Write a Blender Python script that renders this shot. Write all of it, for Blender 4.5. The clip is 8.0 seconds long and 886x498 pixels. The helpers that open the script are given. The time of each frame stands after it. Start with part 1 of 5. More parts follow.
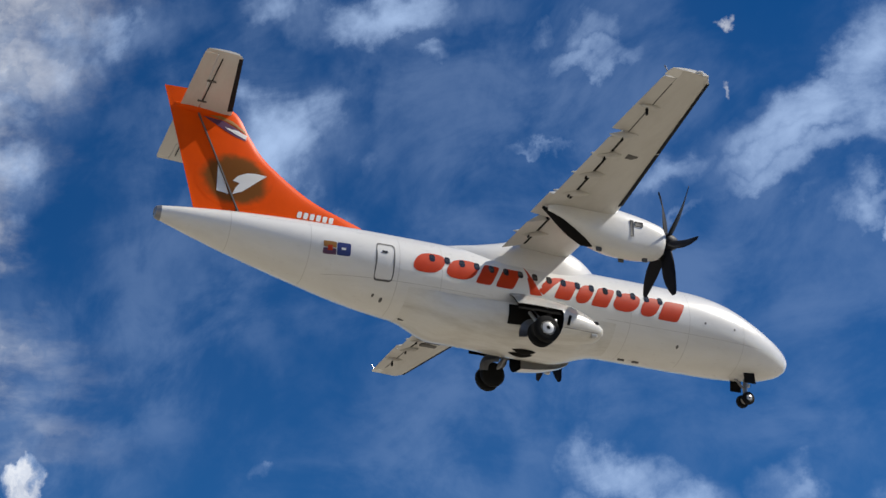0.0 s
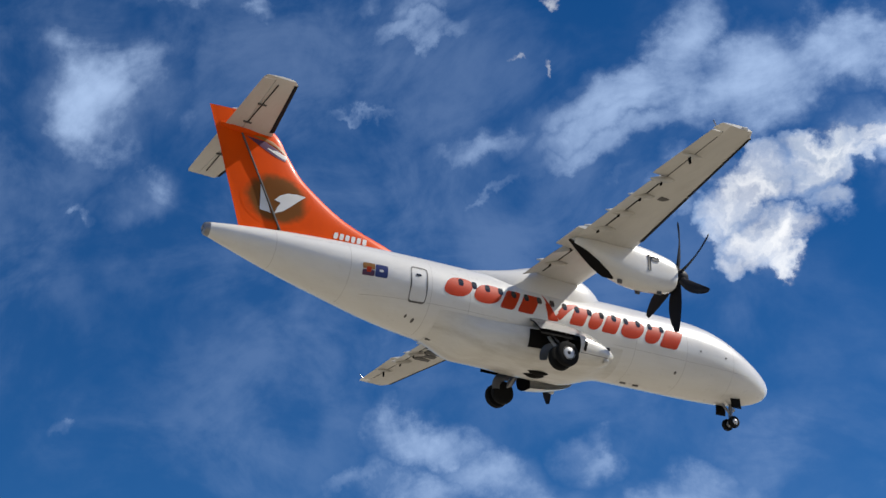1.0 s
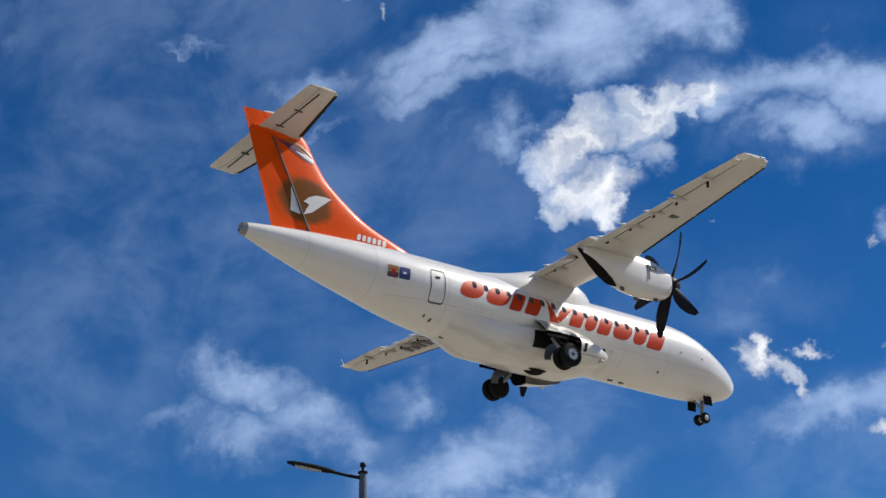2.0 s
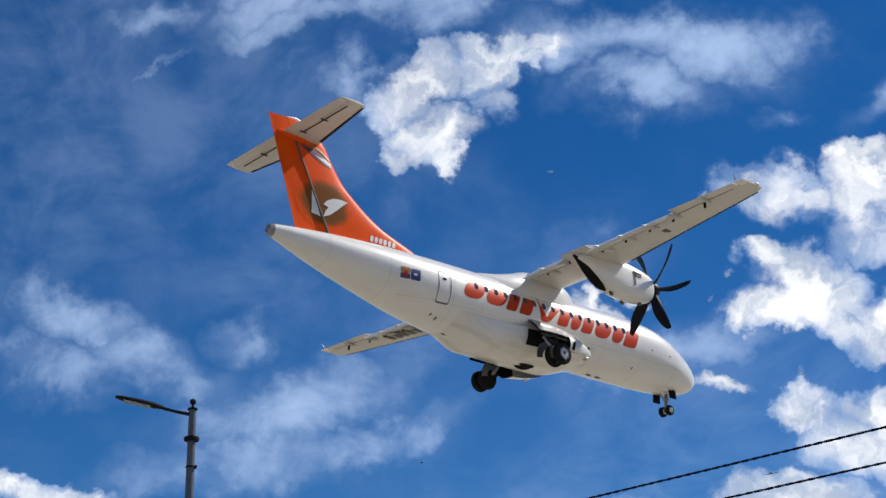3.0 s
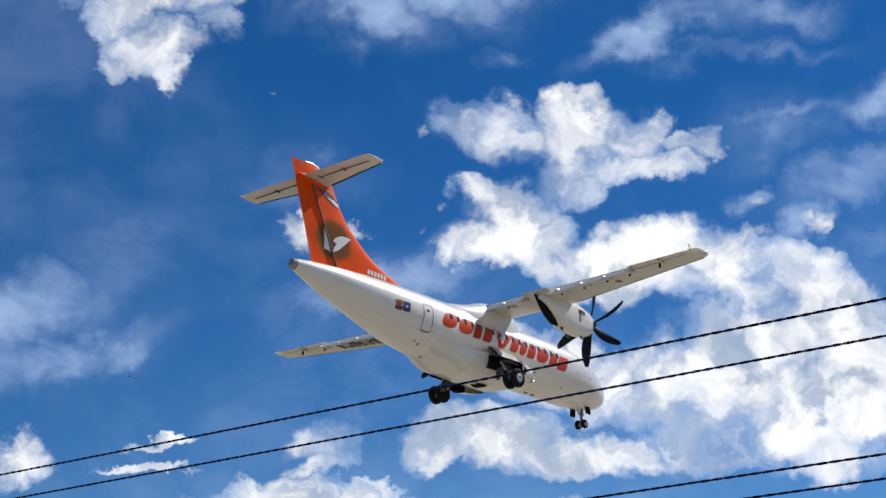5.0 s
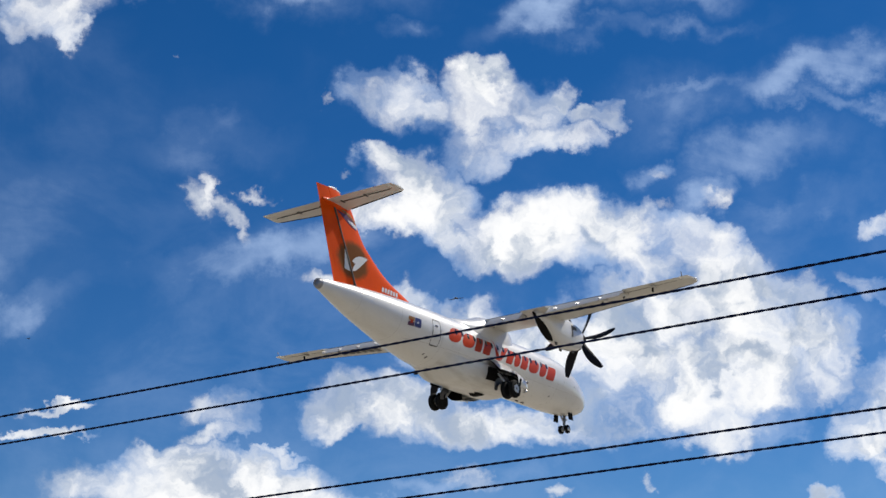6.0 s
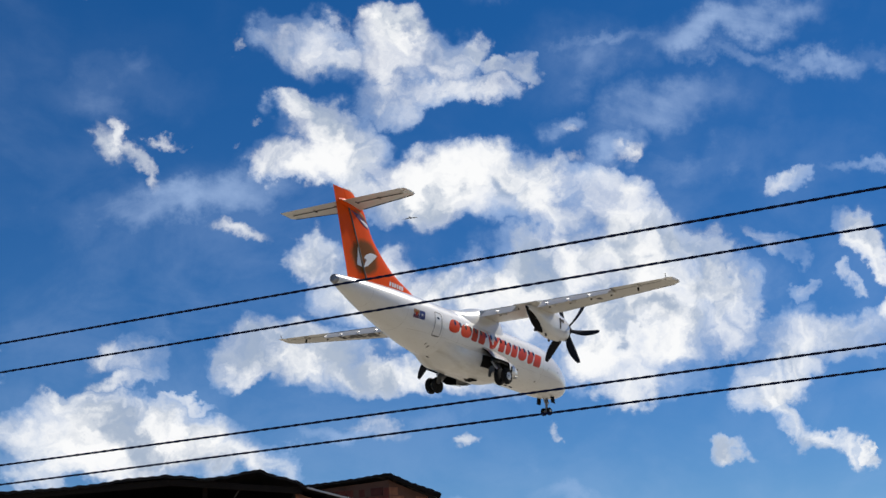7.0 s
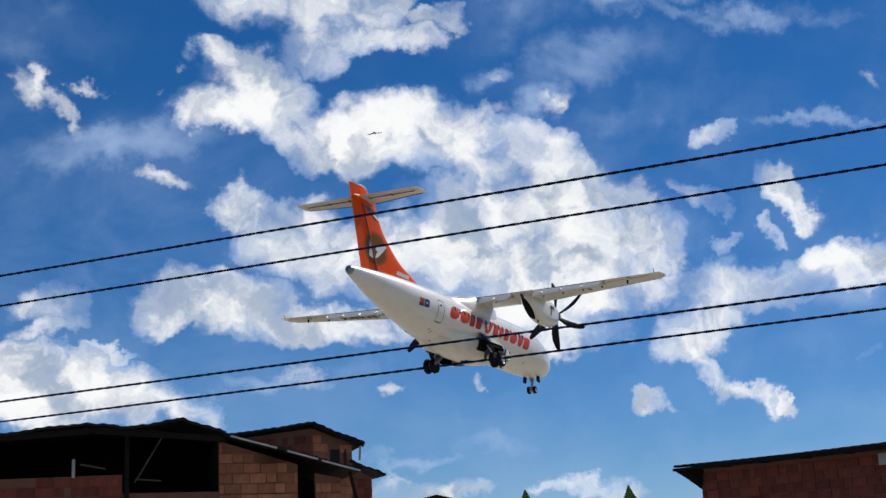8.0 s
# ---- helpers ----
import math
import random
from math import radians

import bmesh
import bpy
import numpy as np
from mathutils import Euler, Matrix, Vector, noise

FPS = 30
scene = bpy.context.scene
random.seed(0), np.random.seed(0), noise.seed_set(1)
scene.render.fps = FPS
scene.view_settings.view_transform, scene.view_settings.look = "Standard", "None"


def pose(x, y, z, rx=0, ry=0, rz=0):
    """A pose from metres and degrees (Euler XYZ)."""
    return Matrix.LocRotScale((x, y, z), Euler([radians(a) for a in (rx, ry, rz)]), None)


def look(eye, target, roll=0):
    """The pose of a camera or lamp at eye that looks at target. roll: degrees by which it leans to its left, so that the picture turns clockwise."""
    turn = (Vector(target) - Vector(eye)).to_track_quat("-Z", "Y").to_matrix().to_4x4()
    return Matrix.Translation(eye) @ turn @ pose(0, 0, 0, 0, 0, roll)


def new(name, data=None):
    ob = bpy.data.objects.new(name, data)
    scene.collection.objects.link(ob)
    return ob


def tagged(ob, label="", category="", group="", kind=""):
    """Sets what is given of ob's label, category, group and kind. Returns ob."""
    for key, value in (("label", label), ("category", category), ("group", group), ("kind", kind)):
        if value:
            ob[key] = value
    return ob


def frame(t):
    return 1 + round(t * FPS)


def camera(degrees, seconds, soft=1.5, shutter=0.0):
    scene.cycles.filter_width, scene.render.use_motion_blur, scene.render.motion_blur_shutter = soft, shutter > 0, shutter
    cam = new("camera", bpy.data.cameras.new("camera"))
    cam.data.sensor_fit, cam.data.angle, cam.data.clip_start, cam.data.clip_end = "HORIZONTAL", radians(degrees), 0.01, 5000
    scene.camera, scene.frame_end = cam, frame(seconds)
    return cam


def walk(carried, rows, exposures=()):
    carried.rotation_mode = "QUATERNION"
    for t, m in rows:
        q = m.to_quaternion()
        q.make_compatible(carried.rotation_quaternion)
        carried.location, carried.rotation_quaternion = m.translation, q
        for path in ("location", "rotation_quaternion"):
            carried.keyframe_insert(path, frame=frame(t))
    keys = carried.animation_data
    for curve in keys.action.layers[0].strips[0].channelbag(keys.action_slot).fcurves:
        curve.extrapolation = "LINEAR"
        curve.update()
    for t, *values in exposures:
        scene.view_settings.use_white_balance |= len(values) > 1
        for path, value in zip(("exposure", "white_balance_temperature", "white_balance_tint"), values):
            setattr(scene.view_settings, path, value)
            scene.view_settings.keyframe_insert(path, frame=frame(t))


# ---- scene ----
EYE = Vector((0.0, 0.0, 1.6))


def aim(az, el, roll, lift=0.0):
    """The camera's pose from its heading, its tilt and its roll in degrees, and by how much it is held above its lowest place."""
    a, e = radians(az), radians(el)
    way = Vector((math.sin(a) * math.cos(e), math.cos(a) * math.cos(e), math.sin(e)))
    eye = EYE + Vector((0, 0, lift))
    return look(eye, eye + way * 10, roll)


cam = camera(32.63, 8.0, soft=1.5)
walk(cam, [
    (0.0, aim(-30.45, 27.28, 0.53, 0.160)),
    (0.5, aim(-26.32, 26.82, 0.27, 0.158)),
    (1.0, aim(-22.67, 26.05, -0.16, 0.155)),
    (1.2, aim(-21.10, 25.69, -0.33, 0.153)),
    (2.3, aim(-13.36, 22.98, -1.20, 0.139)),
    (2.5, aim(-11.94, 22.43, -1.33, 0.137)),
    (3.0, aim(-8.87, 21.52, -1.34, 0.123)),
    (3.5, aim(-5.69, 20.53, -1.37, 0.110)),
    (4.0, aim(-2.80, 19.60, -1.41, 0.098)),
    (4.5, aim(0.0, 18.91, -1.47, 0.085)),
    (4.7, aim(1.08, 18.70, -1.50, 0.079)),
    (5.8, aim(5.55, 17.46, -1.62, 0.046)),
    (6.0, aim(6.31, 17.13, -1.68, 0.040)),
    (6.5, aim(8.01, 16.24, -1.75, 0.025)),
    (7.0, aim(9.75, 15.13, -1.90, 0.013)),
    (7.5, aim(11.23, 14.14, -1.99, 0.006)),
    (8.0, aim(12.60, 13.14, -2.12, 0.000)),
], exposures=((0.0, 0.10), (3.0, 0.18), (5.0, 0.08), (8.0, -0.05)))

# ---- light ----
SUN_AZ, SUN_EL = 58.0, 46.0
scene.view_settings.exposure = 0.0
sun_data = bpy.data.lights.new("sun", "SUN")
sun_data.energy, sun_data.angle, sun_data.color = 5.0, radians(0.53), (1.0, 0.95, 0.87)
sun = new("sun", sun_data)
_a, _e = radians(SUN_AZ), radians(SUN_EL)
sun.matrix_world = look((0, 0, 0), (-math.sin(_a) * math.cos(_e), -math.cos(_a) * math.cos(_e), -math.sin(_e)))

# clouds: heading and height on a plane 10 away that faces the middle of the pan, two radii, lean, thickness
SMALL_CUMULUS = [
    (-1.70, 1.52, 0.20, 0.16, -5, 0.80),
    (-1.44, 1.64, 0.21, 0.15, 14, 0.85),
    (-1.15, 1.65, 0.27, 0.18, 14, 0.85),
    (-0.82, 1.78, 0.28, 0.11, 19, 0.75),
    (-1.47, 1.28, 0.27, 0.17, -5, 0.80),
    (-1.38, 1.09, 0.11, 0.08, -5, 0.65),
    (-1.70, 1.19, 0.12, 0.11, -5, 0.65),
    (-1.07, 1.42, 0.16, 0.11, 5, 0.65),
    (0.68, 0.74, 0.29, 0.16, -7, 1.00),
    (0.46, 0.81, 0.10, 0.07, 11, 0.75),
    (0.89, 0.65, 0.18, 0.10, -7, 0.90),
    (1.29, 0.82, 0.17, 0.11, -14, 0.90),
    (1.29, 0.62, 0.30, 0.19, 1, 0.90),
    (1.57, 0.65, 0.27, 0.18, 1, 0.80),
    (1.82, 0.71, 0.11, 0.12, 1, 0.80),
    (2.07, 0.59, 0.20, 0.08, 0, 0.75),
]
SMALL_CUMULUS += [
    (1.29, 0.36, 0.23, 0.14, 0, 0.85),
    (1.61, 0.41, 0.30, 0.11, 8, 0.75),
    (1.99, 0.44, 0.18, 0.10, 0, 0.70),
    (2.16, 0.67, 0.10, 0.07, -39, 0.60),
]
GREAT_CUMULUS = [
    (0.65, 0.29, 0.17, 0.12, 0, 1.05),
    (0.85, 0.18, 0.29, 0.17, -15, 1.05),
    (0.54, -0.05, 0.17, 0.13, 0, 0.95),
    (0.74, -0.09, 0.23, 0.15, 0, 0.85),
    (0.99, 0.02, 0.30, 0.22, -20, 1.00),
    (1.21, -0.16, 0.34, 0.18, -15, 0.95),
    (1.52, -0.18, 0.30, 0.18, -5, 0.95),
    (1.77, -0.25, 0.38, 0.22, -10, 1.00),
    (1.98, -0.08, 0.24, 0.15, 0, 0.95),
    (2.18, -0.23, 0.32, 0.23, -20, 1.00),
    (2.45, -0.37, 0.23, 0.19, 0, 0.90),
    (2.76, -0.28, 0.34, 0.19, -10, 1.05),
    (3.01, -0.46, 0.36, 0.20, -20, 1.05),
    (3.32, -0.64, 0.36, 0.20, -20, 1.00),
    (3.52, -0.83, 0.32, 0.23, 0, 1.00),
    (2.91, -0.77, 0.53, 0.27, 0, 1.05),
]
GREAT_CUMULUS += [
    (2.48, -0.79, 0.47, 0.28, 0, 1.00),
    (2.25, -1.05, 0.43, 0.31, 0, 1.00),
    (2.72, -1.17, 0.49, 0.30, 0, 1.05),
    (3.25, -1.12, 0.44, 0.27, 0, 1.00),
    (3.64, -1.08, 0.23, 0.19, 0, 0.85),
    (2.29, -1.40, 0.50, 0.18, -1, 0.85),
    (3.01, -1.43, 0.44, 0.13, -1, 0.80),
    (1.98, -1.36, 0.27, 0.15, -1, 0.75),
    (0.86, -0.69, 0.23, 0.15, 0, 0.80),
    (1.14, -0.91, 0.33, 0.23, 0, 0.90),
    (1.27, -0.69, 0.22, 0.15, 0, 0.75),
    (1.60, -0.99, 0.38, 0.23, 0, 0.85),
    (1.98, -1.03, 0.38, 0.23, 0, 0.95),
]
BROKEN_CUMULUS = [
    (0.54, -1.30, 0.33, 0.17, -1, 0.95),
    (0.31, -1.37, 0.19, 0.12, -1, 0.80),
    (0.86, -1.38, 0.38, 0.20, -1, 0.90),
    (1.23, -1.46, 0.31, 0.14, -1, 0.90),
    (1.58, -1.47, 0.31, 0.14, -1, 0.90),
    (4.13, -0.11, 0.16, 0.08, 17, 0.75),
    (4.67, -0.53, 0.28, 0.11, -27, 0.80),
    (5.01, -1.02, 0.23, 0.13, 1, 0.95),
    (5.29, -1.08, 0.37, 0.19, 1, 0.95),
    (4.74, -1.16, 0.52, 0.16, 6, 0.80),
    (4.12, -1.17, 0.34, 0.19, 1, 0.75),
    (4.00, -1.54, 0.28, 0.15, 0, 0.85),
    (4.11, -1.41, 0.30, 0.17, 0, 0.75),
    (4.32, -1.86, 0.38, 0.09, -25, 0.75),
    (3.72, -1.98, 0.15, 0.08, -10, 0.85),
    (4.56, -0.81, 0.08, 0.06, 1, 0.65),
]
BROKEN_CUMULUS += [
    (4.26, -0.89, 0.12, 0.06, 1, 0.65),
    (4.03, -0.58, 0.19, 0.08, -29, 0.68),
    (4.77, -2.03, 0.11, 0.04, -45, 0.62),
    (5.40, -1.74, 0.13, 0.04, 0, 0.40),
]
LOW_CUMULUS = [
    (-0.49, -1.91, 0.78, 0.21, -5, 1.30),
    (-0.35, -1.78, 0.57, 0.16, -8, 1.20),
    (-0.74, -1.72, 0.31, 0.15, 0, 1.00),
    (-0.03, -1.97, 0.61, 0.13, -6, 1.05),
    (-0.53, -2.09, 0.60, 0.12, -1, 1.05),
    (0.53, -2.07, 0.16, 0.09, -1, 1.00),
    (-0.03, -1.62, 0.19, 0.04, -5, 0.70),
    (2.15, -2.63, 0.44, 0.08, -1, 1.05),
    (1.87, -2.58, 0.14, 0.06, -1, 0.95),
    (3.37, -2.61, 0.36, 0.07, -1, 0.75),
    (-2.70, -1.46, 0.45, 0.14, -1, 1.00),
    (-1.47, -1.30, 0.23, 0.03, 4, 0.70),
    (-1.55, -1.48, 0.30, 0.03, 2, 0.72),
    (-0.35, -1.31, 0.19, 0.13, 14, 0.75),
    (-0.43, -1.48, 0.21, 0.08, 9, 0.72),
    (-4.51, -0.91, 0.62, 0.12, -13, 0.95),
]
LOW_CUMULUS += [
    (-9.63, 1.01, 0.25, 0.16, -9, 0.85),
]
TATTERS = [
    (-0.34, -0.06, 0.32, 0.08, -53, 0.75),
    (-0.46, 0.13, 0.08, 0.13, 2, 0.70),
    (0.35, -0.53, 0.24, 0.07, -7, 0.78),
    (-0.52, -1.28, 0.18, 0.12, 10, 0.66),
    (-0.33, -1.43, 0.09, 0.16, 15, 0.62),
    (1.21, -1.83, 0.33, 0.10, 0, 0.60),
    (1.85, -1.89, 0.11, 0.06, 0, 0.72),
    (2.92, 0.11, 0.18, 0.08, 32, 0.66),
    (2.48, 0.22, 0.14, 0.09, 2, 0.58),
    (2.50, -0.01, 0.17, 0.08, 2, 0.58),
    (-0.23, 0.10, 0.07, 0.04, 2, 0.50),
    (-0.06, 0.07, 0.06, 0.05, 2, 0.50),
    (0.24, 0.05, 0.05, 0.04, 2, 0.50),
    (5.26, 0.31, 0.18, 0.14, 2, 0.55),
]
TORN_SCRAPS = [
    (0.27, 0.74, 0.06, 0.06, 29, 0.62),
    (-0.69, 0.92, 0.02, 0.03, -1, 0.60),
    (-0.16, 0.10, 0.15, 0.06, 4, 0.58),
    (0.23, 0.04, 0.05, 0.05, -1, 0.50),
    (0.36, 0.20, 0.07, 0.04, -1, 0.50),
    (-0.43, 0.16, 0.07, 0.10, -21, 0.70),
    (-3.03, 2.86, 0.11, 0.04, -28, 0.62),
    (-2.81, 2.73, 0.04, 0.09, 2, 0.60),
    (-2.72, 3.16, 0.08, 0.07, -13, 0.70),
    (-2.82, 2.72, 0.04, 0.09, 4, 0.60),
    (2.44, -1.85, 0.06, 0.04, 0, 0.50),
    (-0.70, 0.91, 0.04, 0.03, -5, 0.60),
    (-0.52, 0.05, 0.16, 0.15, -4, 0.70),
    (0.39, -0.54, 0.22, 0.07, -4, 0.75),
]
HIGH_VEIL = [
    (-9.00, 4.64, 0.93, 0.75, 4, 0.60),
    (-9.30, 3.77, 0.58, 0.41, -14, 0.50),
    (-7.84, 4.69, 0.82, 0.35, -2, 0.60),
    (-5.44, 4.10, 1.36, 0.25, -17, 0.62),
    (-5.94, 3.37, 0.69, 0.40, -55, 0.55),
    (-4.99, 3.58, 0.17, 0.12, -16, 0.55),
    (-4.15, 3.40, 0.14, 0.11, -17, 0.50),
    (-3.71, 3.40, 0.27, 0.27, 23, 0.45),
    (-2.40, 2.31, 0.77, 0.21, 13, 0.62),
    (-1.84, 2.56, 0.30, 0.52, -16, 0.85),
    (-2.01, 1.74, 0.22, 0.17, -14, 0.50),
    (-4.28, 2.70, 0.28, 0.06, -15, 0.50),
    (-9.12, 1.73, 0.91, 0.39, -10, 0.18),
    (-7.03, 0.82, 0.16, 0.08, -9, 0.40),
]
MIDDLE_VEIL = [
    (-6.54, 3.27, 0.64, 0.56, -27, 0.72),
    (-6.11, 2.41, 0.41, 0.23, -11, 0.50),
    (-6.69, 2.40, 0.19, 0.08, -10, 0.50),
    (-5.02, 3.57, 0.20, 0.15, -13, 0.50),
    (-3.71, 3.18, 0.58, 0.13, -3, 0.50),
    (-4.19, 2.66, 0.32, 0.05, -12, 0.55),
    (-3.22, 2.33, 0.81, 0.15, 2, 0.55),
    (-2.20, 2.47, 0.83, 0.20, 2, 0.72),
    (-1.32, 2.39, 0.78, 0.32, 8, 0.80),
    (-0.72, 2.45, 0.36, 0.29, 7, 0.90),
    (-2.46, 1.84, 0.32, 0.06, 4, 0.35),
    (-4.11, 0.25, 0.41, 0.22, -17, 0.56),
    (-4.36, 0.02, 0.53, 0.16, -7, 0.50),
    (-2.87, 0.03, 0.16, 0.20, -7, 0.60),
    (-3.36, -0.14, 0.61, 0.15, -7, 0.45),
]
RAGGED_VEIL = [
    (-4.11, 0.24, 0.53, 0.23, -12, 0.68),
    (-4.21, -0.10, 0.49, 0.21, -14, 0.62),
    (-2.88, 0.06, 0.22, 0.18, -14, 0.60),
    (-3.44, -0.16, 0.76, 0.24, -19, 0.58),
    (-2.62, -0.48, 0.90, 0.29, 8, 0.62),
    (-1.86, -0.68, 0.65, 0.19, 14, 0.60),
    (-2.96, -0.80, 1.11, 0.20, 5, 0.58),
    (-2.36, 2.12, 1.03, 0.14, 2, 0.55),
    (-3.25, 2.01, 0.53, 0.05, 16, 0.50),
    (-0.19, 1.82, 0.74, 0.24, -11, 0.80),
    (0.42, 1.69, 0.58, 0.26, -21, 0.82),
    (0.86, 1.72, 0.29, 0.25, -6, 0.60),
    (-0.04, 1.47, 0.55, 0.20, -5, 0.75),
    (0.78, 1.18, 0.19, 0.07, 5, 0.60),
    (-1.91, 1.81, 0.51, 0.09, 9, 0.45),
]
LEE_VEIL = [
    (-2.85, 0.04, 0.22, 0.22, -31, 0.50),
    (-2.49, -0.49, 0.49, 0.30, -31, 0.45),
    (-1.97, -0.69, 0.75, 0.30, -1, 0.35),
    (-2.73, -0.86, 0.52, 0.15, -1, 0.50),
    (0.10, 1.46, 0.45, 0.17, -1, 0.60),
    (0.76, 1.18, 0.19, 0.08, 9, 0.60),
    (1.70, 1.27, 0.37, 0.16, 14, 0.58),
    (2.34, 1.44, 0.75, 0.15, 11, 0.55),
    (2.62, 0.65, 0.52, 0.26, 14, 0.40),
    (2.46, 0.22, 0.15, 0.10, -1, 0.60),
    (2.82, 0.01, 0.22, 0.19, 29, 0.60),
    (-1.67, 0.94, 0.67, 0.22, 14, 0.22),
    (-0.49, 0.54, 0.75, 0.34, -1, 0.16),
    (-0.27, -1.11, 0.22, 0.09, -1, 0.50),
]
FAR_VEIL = [
    (3.56, 0.95, 0.67, 0.17, 15, 0.75),
    (2.70, 0.79, 0.58, 0.08, 19, 0.45),
    (2.43, 1.21, 0.77, 0.08, 9, 0.45),
    (3.21, 0.34, 0.78, 0.20, 18, 0.45),
    (3.54, -0.01, 0.70, 0.17, 20, 0.42),
    (4.12, 0.77, 1.09, 0.08, 3, 0.50),
    (4.89, -0.01, 0.65, 0.06, 7, 0.60),
    (4.57, 0.36, 0.94, 0.17, 14, 0.12),
    (2.06, -2.40, 0.40, 0.07, 2, 0.75),
    (3.49, -2.56, 0.46, 0.08, 4, 0.65),
    (4.82, -2.40, 1.06, 0.10, 7, 0.40),
    (5.16, -2.28, 0.63, 0.11, 7, 0.30),
    (1.65, -1.73, 0.77, 0.19, 0, 0.35),
    (2.49, -2.04, 0.80, 0.12, -1, 0.30),
    (5.10, -1.32, 0.71, 0.27, 0, 0.45),
]
FAR_HAZE = [
    (4.99, -1.65, 0.71, 0.22, 0, 0.40),
    (-0.01, -0.32, 0.85, 0.18, 7, 0.55),
    (-0.44, -0.59, 0.56, 0.18, 1, 0.30),
    (-0.51, 0.38, 0.62, 0.21, 2, 0.35),
    (-1.66, -0.09, 0.72, 0.43, 0, 0.30),
    (0.46, -0.97, 0.51, 0.22, 1, 0.30),
    (1.04, -1.88, 0.42, 0.10, 0, 0.50),
    (-1.41, -0.38, 0.87, 0.32, 0, 0.22),
    (-0.50, -0.35, 0.70, 0.18, 10, 0.45),
    (2.70, -2.29, 0.89, 0.12, 3, 0.35),
    (3.79, -0.89, 0.63, 0.38, 1, 0.30),
]


class Graph:
    """Shortcuts for building a node tree."""

    def __init__(self, tree, keep=False):
        self.tree = tree
        if not keep:
            tree.nodes.clear()

    def node(self, kind, **values):
        n = self.tree.nodes.new(kind)
        for key, value in values.items():
            setattr(n, key, value)
        return n

    def put(self, socket, value):
        if isinstance(value, bpy.types.NodeSocket):
            self.tree.links.new(value, socket)
        elif value is not None:
            socket.default_value = value

    def math(self, op, a, b=None, c=None, clamp=False):
        n = self.node("ShaderNodeMath", operation=op, use_clamp=clamp)
        for i, v in enumerate((a, b, c)):
            self.put(n.inputs[i], v)
        return n.outputs[0]

    def vec(self, op, a, b=None, out=0):
        n = self.node("ShaderNodeVectorMath", operation=op)
        self.put(n.inputs[0], a)
        self.put(n.inputs[1], b)
        return n.outputs[out]

    def ramp(self, v, a, b, lo=0.0, hi=1.0, kind="SMOOTHSTEP"):
        n = self.node("ShaderNodeMapRange", interpolation_type=kind)
        for i, x in enumerate((v, a, b, lo, hi)):
            self.put(n.inputs[i], x)
        return n.outputs[0]

    def noise(self, vector, scale, detail=4.0, rough=0.55, lac=2.0, warp=0.0, color=False):
        n = self.node("ShaderNodeTexNoise")
        self.put(n.inputs["Vector"], vector)
        for key, x in (("Scale", scale), ("Detail", detail), ("Roughness", rough), ("Lacunarity", lac), ("Distortion", warp)):
            n.inputs[key].default_value = x
        return n.outputs["Color" if color else "Fac"]

    def mix(self, f, a, b, kind="MIX"):
        n = self.node("ShaderNodeMix", data_type="RGBA", blend_type=kind)
        self.put(n.inputs["Factor"], f)
        self.put(n.inputs[6], a)
        self.put(n.inputs[7], b)
        return n.outputs[2]

    def mapped(self, vector, loc=(0, 0, 0), rot=(0, 0, 0), scale=(1, 1, 1), kind="POINT"):
        n = self.node("ShaderNodeMapping", vector_type=kind)
        self.put(n.inputs["Vector"], vector)
        n.inputs["Location"].default_value, n.inputs["Rotation"].default_value, n.inputs["Scale"].default_value = loc, rot, scale
        return n.outputs[0]


def rgb(r, g, b):
    return (r, g, b, 1.0)


